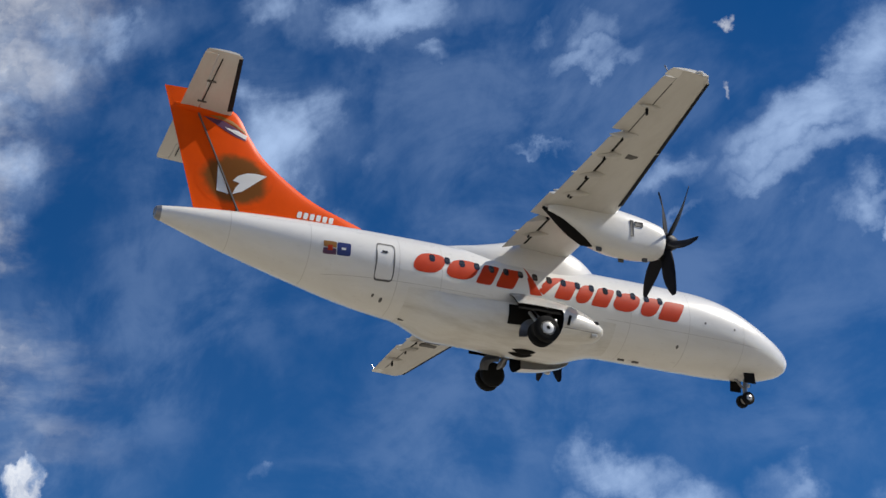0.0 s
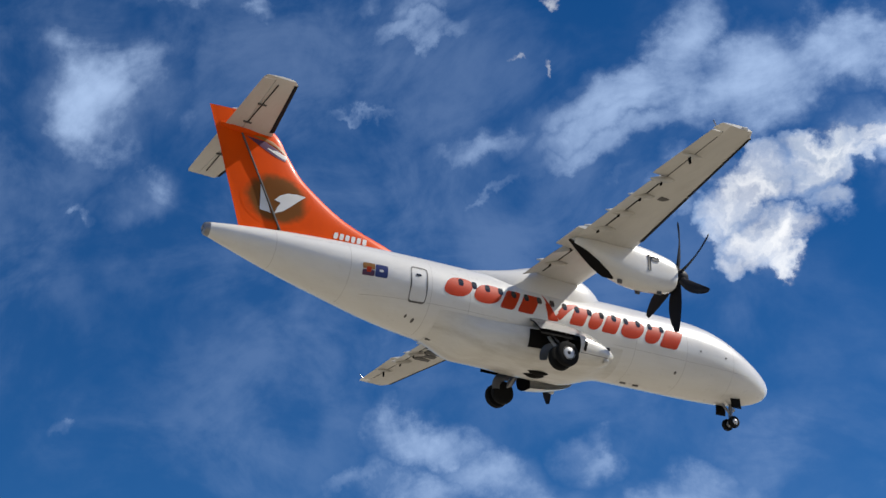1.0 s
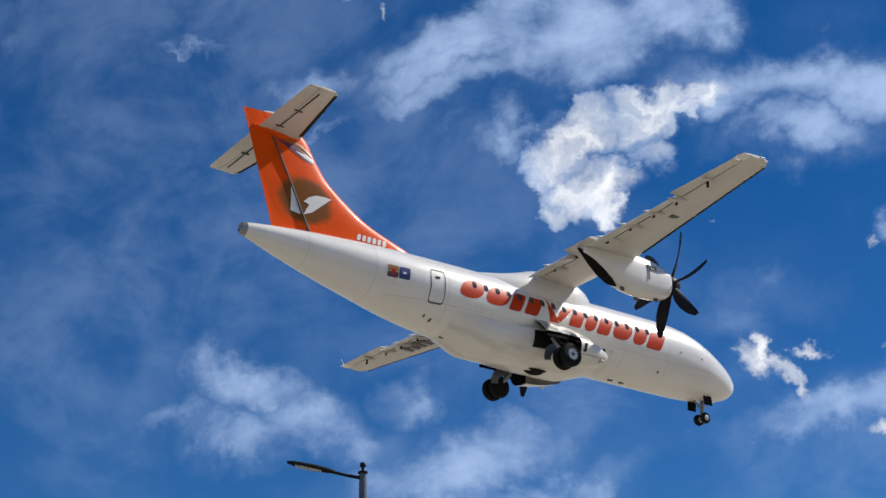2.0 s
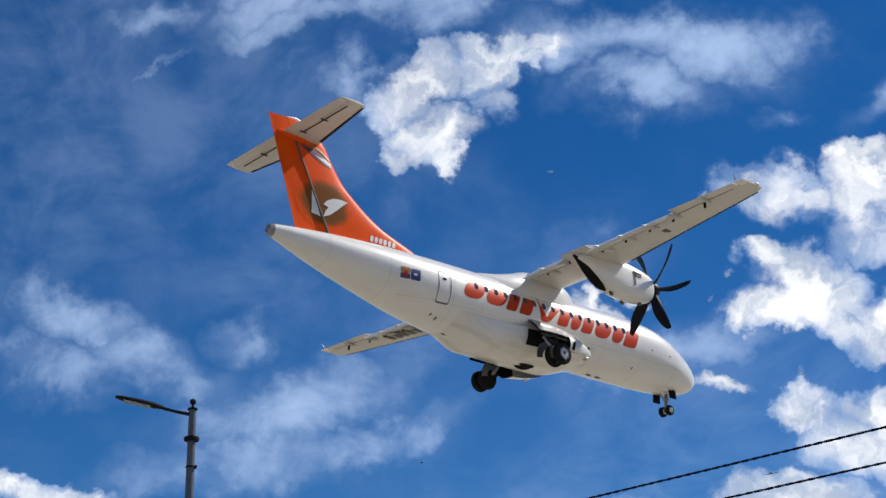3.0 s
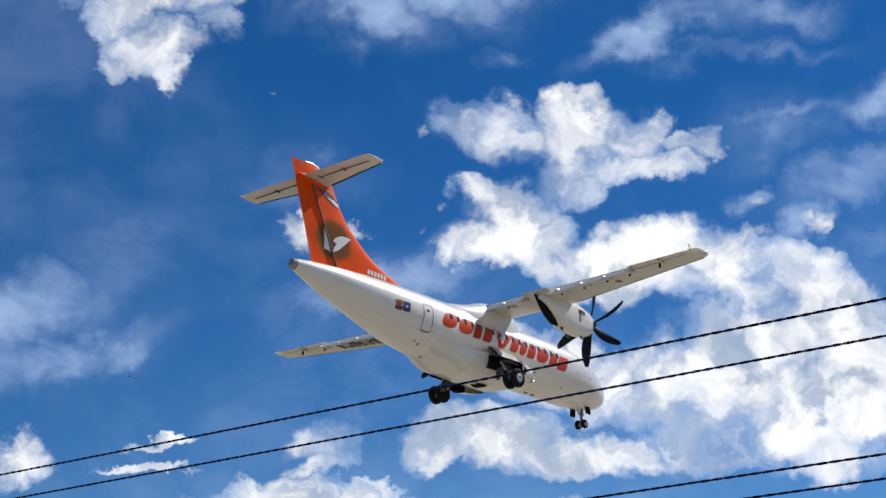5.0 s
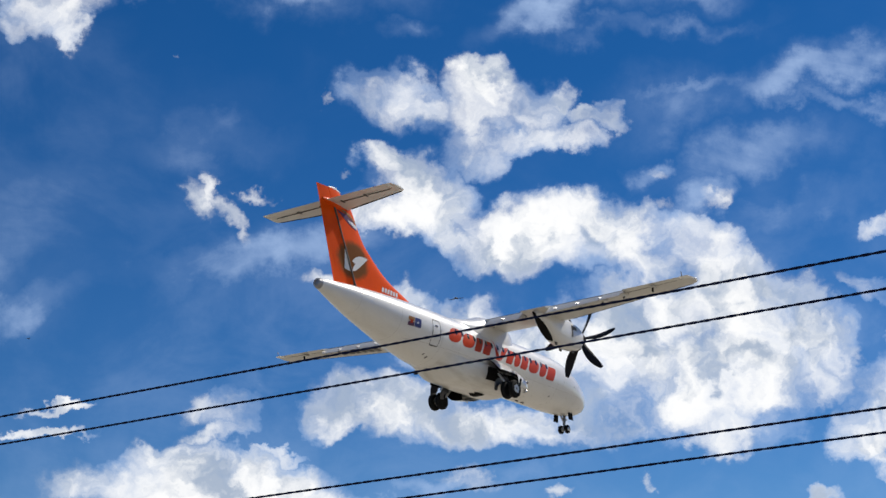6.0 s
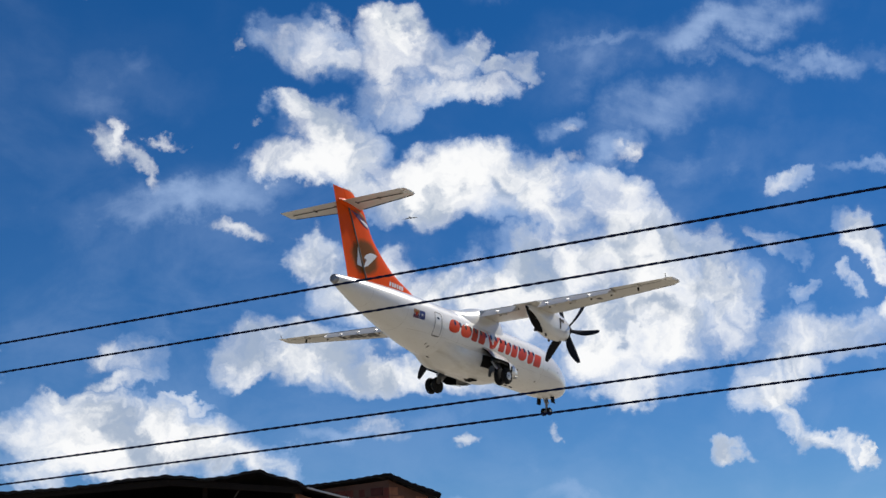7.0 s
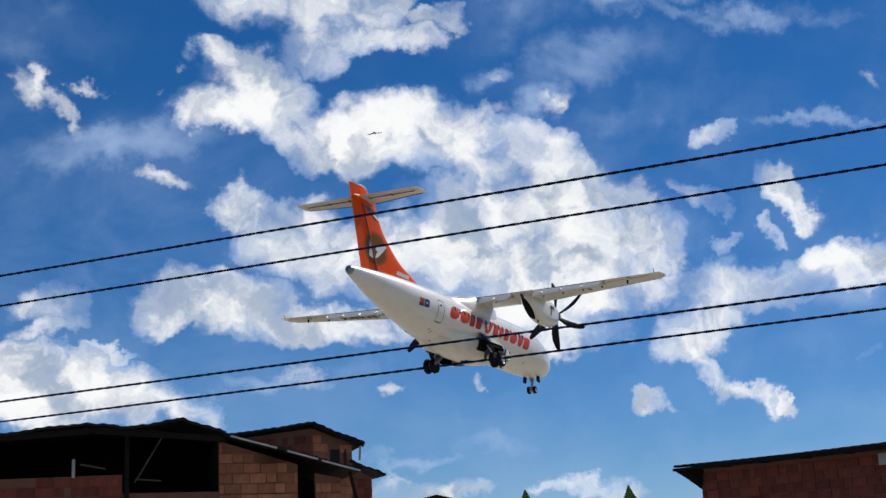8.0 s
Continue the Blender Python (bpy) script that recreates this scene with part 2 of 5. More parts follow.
def build_world():
    world = bpy.data.worlds.new("sky")
    scene.world = world
    world.use_nodes = True
    world.cycles.sampling_method, world.cycles.sample_map_resolution = "MANUAL", 256
    g = Graph(world.node_tree)
    way = g.node("ShaderNodeTexCoord").outputs["Generated"]
    e = radians(18.91)
    ahead = g.vec("DOT_PRODUCT", way, (0.0, math.cos(e), math.sin(e)), 1)
    over = g.math("MAXIMUM", ahead, 0.12)
    u = g.math("MULTIPLY", g.math("DIVIDE", g.vec("DOT_PRODUCT", way, (1.0, 0.0, 0.0), 1), over), 10.0)
    v = g.math("MULTIPLY", g.math("DIVIDE", g.vec("DOT_PRODUCT", way, (0.0, -math.sin(e), math.cos(e)), 1), over), 10.0)
    joined = g.node("ShaderNodeCombineXYZ")
    g.put(joined.inputs[0], u)
    g.put(joined.inputs[1], v)
    flat = joined.outputs[0]
    # ragged edges: the field is pulled about before the puffs are laid out
    def pulled(scale, detail, amount, base):
        c = g.noise(flat, scale, detail, 0.6, color=True)
        off = g.vec("MULTIPLY", g.vec("SUBTRACT", c, (0.5, 0.5, 0.5)), (amount, amount, 0.0))
        return g.vec("ADD", base, off)

    torn = pulled(2.6, 5.0, 0.56, flat)
    torn = pulled(0.9, 2.0, 0.34, torn)
    drawn = pulled(0.30, 2.0, 1.0, flat)
    frayed = pulled(1.5, 7.0, 0.9, flat)

    def field(puffs, where, soft, wide=1.3):
        total = None
        for x, y, rx, ry, lean, dense in puffs:
            spot = where
            if total is not None:  # one puff after the other, which keeps the shader small
                n = g.node("ShaderNodeVectorMath", operation="MULTIPLY_ADD")
                g.put(n.inputs[0], total)
                n.inputs[1].default_value = (0, 0, 1)
                g.put(n.inputs[2], where)
                spot = n.outputs[0]
            p = g.mapped(spot, (x, y, 0), (0, 0, radians(lean)), (rx * wide, ry * wide, 1e6), "TEXTURE")
            w = g.ramp(g.vec("LENGTH", p, None, 1), 1.0, 0.0 if soft else 0.25, 0.0, dense)
            total = w if total is None else g.math("MAXIMUM", total, w)
        return total

    solid = field(SMALL_CUMULUS + GREAT_CUMULUS + BROKEN_CUMULUS + LOW_CUMULUS, torn, False, 1.7)
    rags = field(TATTERS + TORN_SCRAPS, torn, True)
    veil = field(HIGH_VEIL + MIDDLE_VEIL + RAGGED_VEIL + LEE_VEIL + FAR_VEIL + FAR_HAZE, frayed, True, 1.75)
    fine = g.noise(torn, 1.8, 11.0, 0.57, warp=0.3)
    lumps = g.noise(torn, 1.1, 5.0, 0.55, warp=0.3)
    lumps_low = g.noise(g.vec("ADD", torn, (0.10, 0.18, 0.0)), 1.1, 5.0, 0.55, warp=0.3)
    curls = g.noise(torn, 3.0, 4.0, 0.52, warp=0.3)
    curls_low = g.noise(g.vec("ADD", torn, (0.035, 0.06, 0.0)), 3.0, 4.0, 0.52, warp=0.3)
    body = g.math("ADD", g.math("MULTIPLY", solid, 1.12), g.math("MULTIPLY", g.math("SUBTRACT", fine, 0.57), 2.9))
    heap = g.math("MULTIPLY", g.ramp(body, 0.05, 1.25), g.ramp(solid, 0.0, 0.45))
    ragged = g.math("ADD", rags, g.math("MULTIPLY", g.math("SUBTRACT", fine, 0.5), 2.2))
    rag = g.math("MULTIPLY", g.math("MULTIPLY", g.ramp(ragged, 0.12, 1.10), g.ramp(rags, 0.02, 0.35)), 0.9)
    # high ice cloud: long streaks drawn out by the wind
    streak = g.noise(g.mapped(drawn, (0, 0, 0), (0, 0, radians(-24)), (0.62, 1.05, 1)), 1.5, 11.0, 0.60, warp=0.45)
    wool = g.noise(drawn, 1.3, 10.0, 0.60, warp=0.2)
    grain = g.math("SUBTRACT", g.math("ADD", g.math("MULTIPLY", streak, 0.55), g.math("MULTIPLY", wool, 0.45)), 0.5)
    veil = g.math("MAXIMUM", veil, g.math("MULTIPLY", g.ramp(solid, 0.0, 0.5), 0.5))
    wisp = g.ramp(g.math("ADD", veil, g.math("MULTIPLY", grain, 2.9)), -0.02, 1.16)
    wisp = g.math("MULTIPLY", g.math("MULTIPLY", wisp, g.ramp(veil, 0.0, 0.60)), 0.86)
    haze = g.math("MULTIPLY", g.ramp(veil, 0.0, 1.0), g.ramp(wool, 0.25, 0.75, 0.16, 0.55))
    sheer = g.ramp(g.noise(drawn, 0.22, 5.0, 0.55), 0.36, 0.64)
    film = g.math("ADD", g.ramp(g.math("ADD", grain, g.math("MULTIPLY", sheer, 0.10)), -0.03, 0.22, 0.0, 0.16), 0.02)
    film = g.math("MULTIPLY", film, sheer)
    thin = g.math("MAXIMUM", g.math("MAXIMUM", wisp, haze), film)
    # beyond the pan the sky goes on with scattered cloud of its own
    wide = g.noise(g.mapped(way, scale=(1.0, 1.0, 2.2)), 3.2, 9.0, 0.58, warp=0.3)
    away = g.ramp(ahead, 0.78, 0.62)
    other = g.math("MULTIPLY", g.ramp(wide, 0.52, 0.66), away)
    heap = g.math("MAXIMUM", g.math("MAXIMUM", heap, rag), g.math("MULTIPLY", other, 0.8))

    sky = g.node("ShaderNodeTexSky", sky_type="NISHITA", sun_disc=False)
    sky.sun_elevation, sky.sun_rotation = radians(SUN_EL), radians(SUN_AZ)
    sky.altitude, sky.air_density, sky.dust_density, sky.ozone_density = 2000.0, 1.0, 0.1, 4.0
    blue = g.node("ShaderNodeHueSaturation")
    g.put(blue.inputs["Color"], sky.outputs[0])
    blue.inputs["Saturation"].default_value = 1.32
    blue.inputs["Value"].default_value = 0.66
    # cloud light: sunlit billows, blue grey where one lies behind or under another
    relief = g.math("ADD", g.math("SUBTRACT", lumps, lumps_low), g.math("MULTIPLY", g.math("SUBTRACT", curls, curls_low), 0.28))
    lit = g.ramp(g.math("ADD", g.math("MULTIPLY", relief, 2.4), g.math("MULTIPLY", fine, 0.40)), -0.11, 0.36)
    deep = g.ramp(solid, 1.0, 0.55, 0.0, 1.0)
    lit = g.math("MAXIMUM", lit, g.math("MULTIPLY", deep, 0.45))
    billow = g.mix(lit, rgb(4.0, 4.8, 6.1), rgb(9.9, 9.95, 10.0))
    ice = rgb(4.4, 5.9, 8.6)
    clear = g.mix(1.0, blue.outputs[0], rgb(0.93, 0.97, 1.10), "MULTIPLY")
    out = g.mix(thin, clear, ice)
    out = g.mix(heap, out, billow)
    back = g.node("ShaderNodeBackground")
    g.put(back.inputs["Color"], out)
    back.inputs["Strength"].default_value = 0.1
    g.put(g.node("ShaderNodeOutputWorld").inputs[0], back.outputs[0])


build_world()

# ---- materials ----
def paint(name, color, rough=0.4, metal=0.0, vary=0.12, scale=3.0, bump=0.0, bump_scale=60.0, coat=0.0, tint=None, streak=(1, 1, 1), spec=0.5):
    """A surface with stains at two scales and fine relief. vary: how far the stains darken it; tint: the stains' own colour."""
    m = bpy.data.materials.new(name)
    m.use_nodes = True
    g = Graph(m.node_tree)
    where = g.mapped(g.node("ShaderNodeTexCoord").outputs["Object"], scale=streak)
    big = g.noise(where, scale, 6.0, 0.6, warp=0.4)
    small = g.noise(where, scale * 9.0, 5.0, 0.65)
    stain = g.math("ADD", g.math("MULTIPLY", g.ramp(big, 0.35, 0.75), 0.65), g.math("MULTIPLY", small, 0.35))
    dark = tint or tuple(c * 0.45 for c in color)
    c = g.mix(g.math("MULTIPLY", stain, vary), rgb(*color), rgb(*dark))
    s = g.node("ShaderNodeBsdfPrincipled")
    g.put(s.inputs["Base Color"], c)
    g.put(s.inputs["Roughness"], g.math("ADD", g.math("MULTIPLY", small, 0.2), rough - 0.1))
    s.inputs["Metallic"].default_value = metal
    s.inputs["Specular IOR Level"].default_value = spec
    s.inputs["Coat Weight"].default_value = coat
    s.inputs["Coat Roughness"].default_value = 0.08
    if bump:
        b = g.node("ShaderNodeBump")
        b.inputs["Strength"].default_value = bump
        b.inputs["Distance"].default_value = 0.02
        g.put(b.inputs["Height"], g.noise(where, bump_scale, 6.0, 0.6))
        g.put(s.inputs["Normal"], b.outputs[0])
    g.put(g.node("ShaderNodeOutputMaterial").inputs[0], s.outputs[0])
    return m


def glow(name, color, strength):
    m = bpy.data.materials.new(name)
    m.use_nodes = True
    g = Graph(m.node_tree)
    s = g.node("ShaderNodeBsdfPrincipled")
    s.inputs["Base Color"].default_value = rgb(*color)
    s.inputs["Emission Color"].default_value = rgb(*color)
    s.inputs["Emission Strength"].default_value = strength
    g.put(g.node("ShaderNodeOutputMaterial").inputs[0], s.outputs[0])
    return m


WHITE = paint("white_gloss_paint", (0.76, 0.75, 0.72), 0.30, vary=0.34, scale=0.9, coat=0.8, tint=(0.42, 0.39, 0.32), streak=(0.35, 1, 1))
BELLY = paint("grimy_belly_paint", (0.75, 0.74, 0.70), 0.32, vary=0.66, scale=1.1, coat=0.7, tint=(0.30, 0.26, 0.19), streak=(0.3, 1.3, 1))
GREY = paint("pale_grey_paint", (0.60, 0.585, 0.545), 0.40, vary=0.42, scale=1.3, coat=0.15, tint=(0.34, 0.31, 0.26), streak=(1.0, 0.35, 1))
ORANGE = paint("orange_paint", (0.74, 0.078, 0.0), 0.40, vary=0.35, scale=0.9, coat=0.03, spec=0.10, tint=(0.46, 0.034, 0.0))
RED = paint("vermilion_paint", (0.50, 0.038, 0.004), 0.42, vary=0.25, scale=2.0, coat=0.04, spec=0.2)
BOOT = paint("black_rubber", (0.012, 0.012, 0.013), 0.7, vary=0.2, scale=8.0, spec=0.15)
# Soot of the exhaust; in wheel bays and slots it stands for shade.
SOOT_AND_SHADE = paint("soot_and_shade_black", (0.011, 0.010, 0.009), 0.85, vary=0.4, scale=4.0, bump=0.1, spec=0.1)
BLADE = paint("black_blade_paint", (0.010, 0.010, 0.014), 0.55, vary=0.3, scale=4.0, spec=0.2)
TYRE = paint("tyre_rubber", (0.010, 0.010, 0.010), 0.85, vary=0.3, scale=9.0, bump=0.15, spec=0.15)
RIM = paint("pale_wheel_metal", (0.55, 0.55, 0.54), 0.35, metal=0.4, vary=0.3, scale=8.0)
STEEL = paint("dull_steel", (0.30, 0.30, 0.31), 0.4, metal=0.7, vary=0.3, scale=10.0)
GLASS = paint("dark_window_glass", (0.025, 0.027, 0.032), 0.12, vary=0.2, scale=6.0, coat=0.5)
SEAM = paint("seam_sealant", (0.10, 0.095, 0.09), 0.6, vary=0.3, scale=9.0)
JOINT = paint("skin_joint_grime", (0.55, 0.53, 0.49), 0.5, vary=0.5, scale=3.0)
DEEPBLUE = paint("flag_blue", (0.015, 0.03, 0.16), 0.4, vary=0.1)
YELLOW = paint("amber_paint", (0.30, 0.13, 0.015), 0.4, vary=0.1)
PURPLE = paint("plum_paint", (0.09, 0.025, 0.07), 0.4, vary=0.2)
LENS_LIT = glow("lit_lamp_lens", (1.0, 0.97, 0.9), 3.0)
POLE = paint("galvanised_steel", (0.09, 0.10, 0.125), 0.5, metal=0.4, vary=0.35, scale=3.0, bump=0.05, streak=(3, 3, 0.5))
HEAD = paint("dark_lamp_casing", (0.012, 0.013, 0.016), 0.8, vary=0.3, scale=6.0, spec=0.1)
CABLE = paint("cable_sheath", (0.008, 0.014, 0.045), 0.8, vary=0.3, scale=5.0, spec=0.08)
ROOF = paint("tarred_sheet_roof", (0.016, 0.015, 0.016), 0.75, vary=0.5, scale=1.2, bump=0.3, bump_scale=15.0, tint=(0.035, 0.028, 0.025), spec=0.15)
ZINC = paint("worn_zinc_edge", (0.50, 0.49, 0.47), 0.55, metal=0.2, vary=0.5, scale=4.0)
MORTAR = paint("rough_mortar", (0.20, 0.092, 0.058), 0.9, vary=0.4, scale=2.5, bump=0.4, bump_scale=30.0)
CONCRETE = paint("grey_concrete", (0.26, 0.24, 0.22), 0.85, vary=0.4, scale=1.8, bump=0.3, bump_scale=25.0)
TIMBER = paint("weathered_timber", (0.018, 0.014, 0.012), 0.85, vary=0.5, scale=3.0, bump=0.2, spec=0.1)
TUBE = paint("rusted_tube", (0.10, 0.09, 0.085), 0.7, metal=0.2, vary=0.5, scale=5.0, spec=0.2)
# Near-black that puts the shade of the rooms into their walls.
VOID = paint("shade_black_plaster", (0.03, 0.026, 0.024), 0.9, vary=0.3)
LEAF = paint("leaf_green", (0.07, 0.15, 0.022), 0.5, vary=0.35, scale=6.0, tint=(0.16, 0.22, 0.04))
STALK = paint("plant_stem", (0.10, 0.11, 0.05), 0.7, vary=0.4, scale=5.0)
EARTH = paint("dry_earth_and_grass", (0.30, 0.262, 0.208), 0.95, vary=0.5, scale=0.08, bump=0.4, bump_scale=4.0, tint=(0.20, 0.20, 0.15))
FEATHER = paint("dark_plumage", (0.015, 0.014, 0.014), 0.7, vary=0.3, scale=20.0)


def sunburst(name):
    """Brown paint that fades into the orange of the fin away from the emblem's middle."""
    m = paint(name, (0.74, 0.078, 0.0), 0.40, vary=0.35, scale=0.9, coat=0.03, spec=0.10, tint=(0.46, 0.034, 0.0))
    g = Graph(m.node_tree, keep=True)
    base = next(n for n in g.tree.nodes if n.type == "BSDF_PRINCIPLED").inputs["Base Color"]
    src = base.links[0].from_socket
    where = g.node("ShaderNodeTexCoord").outputs["Object"]
    p = g.mapped(where, (-9.45, 0, 2.45), (0, 0, 0), (1.25, 50.0, 1.0), "TEXTURE")
    ragged = g.math("ADD", g.vec("LENGTH", p, None, 1), g.math("MULTIPLY", g.math("SUBTRACT", g.noise(where, 2.5, 4.0), 0.5), 0.35))
    g.put(base, g.mix(g.ramp(ragged, 0.66, 1.0, 0.96, 0.0), src, rgb(0.15, 0.062, 0.012)))
    return m


BROWN = sunburst("bronze_sunburst_paint")


def clay(name, color):
    """Fired clay that differs from block to block."""
    m = paint(name, color, 0.88, vary=0.8, scale=3.4, bump=0.7, bump_scale=22.0, tint=tuple(c * 0.3 for c in color))
    g = m.node_tree
    base = next(n for n in g.nodes if n.type == "BSDF_PRINCIPLED").inputs["Base Color"]
    src = base.links[0].from_socket
    info, hue = g.nodes.new("ShaderNodeObjectInfo"), g.nodes.new("ShaderNodeHueSaturation")
    span = g.nodes.new("ShaderNodeMapRange")
    span.inputs[3].default_value, span.inputs[4].default_value = 0.66, 1.20
    g.links.new(info.outputs["Random"], span.inputs[0])
    g.links.new(span.outputs[0], hue.inputs["Value"])
    g.links.new(src, hue.inputs["Color"])
    g.links.new(hue.outputs[0], base)
    return m


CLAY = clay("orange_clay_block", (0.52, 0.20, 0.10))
# Deep red blocks; also darkens the tower's shaded face by colour.
CLAY_DARK = clay("deep_red_and_shaded_clay_block", (0.25, 0.058, 0.034))


# ---- building helpers ----
def part(name, bm, material, parent=None, label="", sharp=35.0):
    """Links a bmesh as one mesh object under a thing or a part."""
    me = bpy.data.meshes.new(name)
    bmesh.ops.recalc_face_normals(bm, faces=bm.faces[:])
    bm.to_mesh(me)
    bm.free()
    for mm in (material if isinstance(material, (list, tuple)) else [material]):
        me.materials.append(mm)
    me.polygons.foreach_set("use_smooth", [True] * len(me.polygons))
    me.set_sharp_from_angle(angle=radians(sharp))
    ob = new(name, me)
    if parent:
        ob.parent = parent
    if label:
        ob["label"] = label
    return ob


def empty(name, m=None):
    ob = new(name)
    ob.empty_display_size = 0.3
    if m is not None:
        ob.matrix_basis = m
    return ob


def skin(bm, rings, closed=True, cap0=True, cap1=True):
    """Faces between rings of points with the same count."""
    vs = [[bm.verts.new(p) for p in r] for r in rings]
    n = len(vs[0])
    for a, b in zip(vs, vs[1:]):
        for i in range(n if closed else n - 1):
            j = (i + 1) % n
            bm.faces.new((a[i], a[j], b[j], b[i]))
    if cap0:
        bm.faces.new(vs[0][::-1])
    if cap1:
        bm.faces.new(vs[-1])
    return vs


def tube(bm, pts, radii, n=10, flat=1.0):
    """A round bar through points; radii one or one each."""
    pts = [Vector(p) for p in pts]
    if not isinstance(radii, (list, tuple)):
        radii = [radii] * len(pts)
    rings = []
    side = None
    for i, p in enumerate(pts):
        d = (pts[min(i + 1, len(pts) - 1)] - pts[max(i - 1, 0)]).normalized()
        if side is None:
            side = d.cross(Vector((0, 0, 1)) if abs(d.z) < 0.9 else Vector((1, 0, 0))).normalized()
        side = (side - d * side.dot(d)).normalized()
        up = side.cross(d)
        rings.append([p + (side * math.cos(2 * math.pi * k / n) + up * flat * math.sin(2 * math.pi * k / n)) * radii[i] for k in range(n)])
    skin(bm, rings)
    return bm


def box(bm, lo, hi, bevel=0.0, m=None):
    """A box with rounded edges."""
    r = bmesh.ops.create_cube(bm, size=1.0)
    lo, hi = Vector(lo), Vector(hi)
    for v in r["verts"]:
        v.co = Vector([(lo[i] + hi[i]) / 2 + v.co[i] * (hi[i] - lo[i]) for i in range(3)])
    if bevel:
        es = list({e for v in r["verts"] for e in v.link_edges})
        r2 = bmesh.ops.bevel(bm, geom=es, offset=bevel, segments=2, affect="EDGES", profile=0.6)
        verts = list({v for f in r2["faces"] for v in f.verts} | {v for v in r["verts"] if v.is_valid})
    else:
        verts = r["verts"]
    if m is not None:
        bmesh.ops.transform(bm, matrix=m, verts=verts)
    return bm


def spun(bm, profile, axis="y", centre=(0, 0, 0), n=24):
    """A turned body: profile of (along the axis, radius)."""
    c = Vector(centre)
    rings = []
    for s, r in profile:
        ring = []
        for k in range(n):
            a = 2 * math.pi * k / n
            q = (r * math.cos(a), r * math.sin(a))
            ring.append(c + Vector({"y": (q[0], s, q[1]), "x": (s, q[0], q[1]), "z": (q[0], q[1], s)}[axis]))
        rings.append(ring)
    skin(bm, rings)
    return bm


def eased(table, x):
    """Smooth values between the rows of a table whose first column falls."""
    xs = [r[0] for r in table]
    if x >= xs[0]:
        return table[0][1:]
    if x <= xs[-1]:
        return table[-1][1:]
    i = max(k for k in range(len(xs)) if xs[k] >= x)
    a, b = table[max(i - 1, 0)], table[i]
    c, d = table[i + 1], table[min(i + 2, len(xs) - 1)]
    out = []
    for k in range(1, len(b)):
        h = c[0] - b[0]
        mb = (c[k] - a[k]) / (c[0] - a[0]) if a is not b else (c[k] - b[k]) / h
        mc = (d[k] - b[k]) / (d[0] - b[0]) if d is not c else (c[k] - b[k]) / h
        t = (x - b[0]) / h
        out.append((2 * t**3 - 3 * t**2 + 1) * b[k] + (t**3 - 2 * t**2 + t) * h * mb + (-2 * t**3 + 3 * t**2) * c[k] + (t**3 - t**2) * h * mc)
    return out


# ---- the airliner: x forward from its middle, y to its left, z up ----
NOSE = 11.0
HULL = [  # x, top, bottom, half width
    (11.0, -0.50, -0.70, 0.10), (10.9, -0.32, -0.86, 0.30), (10.6, -0.05, -1.06, 0.58), (10.0, 0.30, -1.25, 0.92),
    (9.2, 0.74, -1.36, 1.18), (8.4, 1.10, -1.41, 1.33), (7.5, 1.33, -1.43, 1.41), (6.4, 1.42, -1.43, 1.43),
    (2.0, 1.43, -1.43, 1.43), (-2.0, 1.43, -1.43, 1.43), (-3.5, 1.43, -1.38, 1.42), (-5.5, 1.41, -1.08, 1.33),
    (-7.5, 1.36, -0.60, 1.11), (-9.5, 1.26, -0.08, 0.78), (-11.0, 1.14, 0.36, 0.43), (-11.7, 1.06, 0.58, 0.24)]


def hull_y(x, z):
    """Half width of the hull at x and height z."""
    top, low, half = eased(HULL, x)
    mid, h = (top + low) / 2, (top - low) / 2
    return half * math.sqrt(max(0.0, 1 - ((z - mid) / h) ** 2))


def decal(bm, outline, side=-1, off=0.006, rings=5):
    """A painted shape that follows the hull's side; outline: points (x, z) round it."""
    cx = sum(p[0] for p in outline) / len(outline)
    cz = sum(p[1] for p in outline) / len(outline)

    def on(x, z):
        return Vector((x, side * (hull_y(x, z) + off), z))

    hub = bm.verts.new(on(cx, cz))
    last = None
    for r in range(1, rings + 1):
        k = r / rings
        ring = [bm.verts.new(on(cx + (x - cx) * k, cz + (z - cz) * k)) for x, z in outline]
        n = len(ring)
        for i in range(n):
            j = (i + 1) % n
            if last is None:
                bm.faces.new((hub, ring[i], ring[j]))
            else:
                bm.faces.new((last[i], ring[i], ring[j], last[j]))
        last = ring
    return bm


def rounded(x0, x1, z0, z1, slant=0.0, power=5.0, n=32):
    """The outline of a rounded block that leans by slant."""
    out = []
    for k in range(n):
        a = 2 * math.pi * k / n
        c, s = math.cos(a), math.sin(a)
        r = (abs(c) ** power + abs(s) ** power) ** (-1 / power)
        px, pz = r * c, r * s
        out.append(((x0 + x1) / 2 + px * (x1 - x0) / 2 + pz * slant, (z0 + z1) / 2 + pz * (z1 - z0) / 2))
    return out


def loop_decal(bm, outline, width, side=-1, off=0.008):
    """A line of that width along a closed outline on the hull."""
    cx = sum(p[0] for p in outline) / len(outline)
    cz = sum(p[1] for p in outline) / len(outline)
    inner = []
    for x, z in outline:
        d = math.hypot(x - cx, z - cz)
        inner.append((cx + (x - cx) * (1 - width / d), cz + (z - cz) * (1 - width / d)))
    a = [bm.verts.new((x, side * (hull_y(x, z) + off), z)) for x, z in outline]
    b = [bm.verts.new((x, side * (hull_y(x, z) + off), z)) for x, z in inner]
    n = len(a)
    for i in range(n):
        j = (i + 1) % n
        bm.faces.new((a[i], a[j], b[j], b[i]))
    return bm


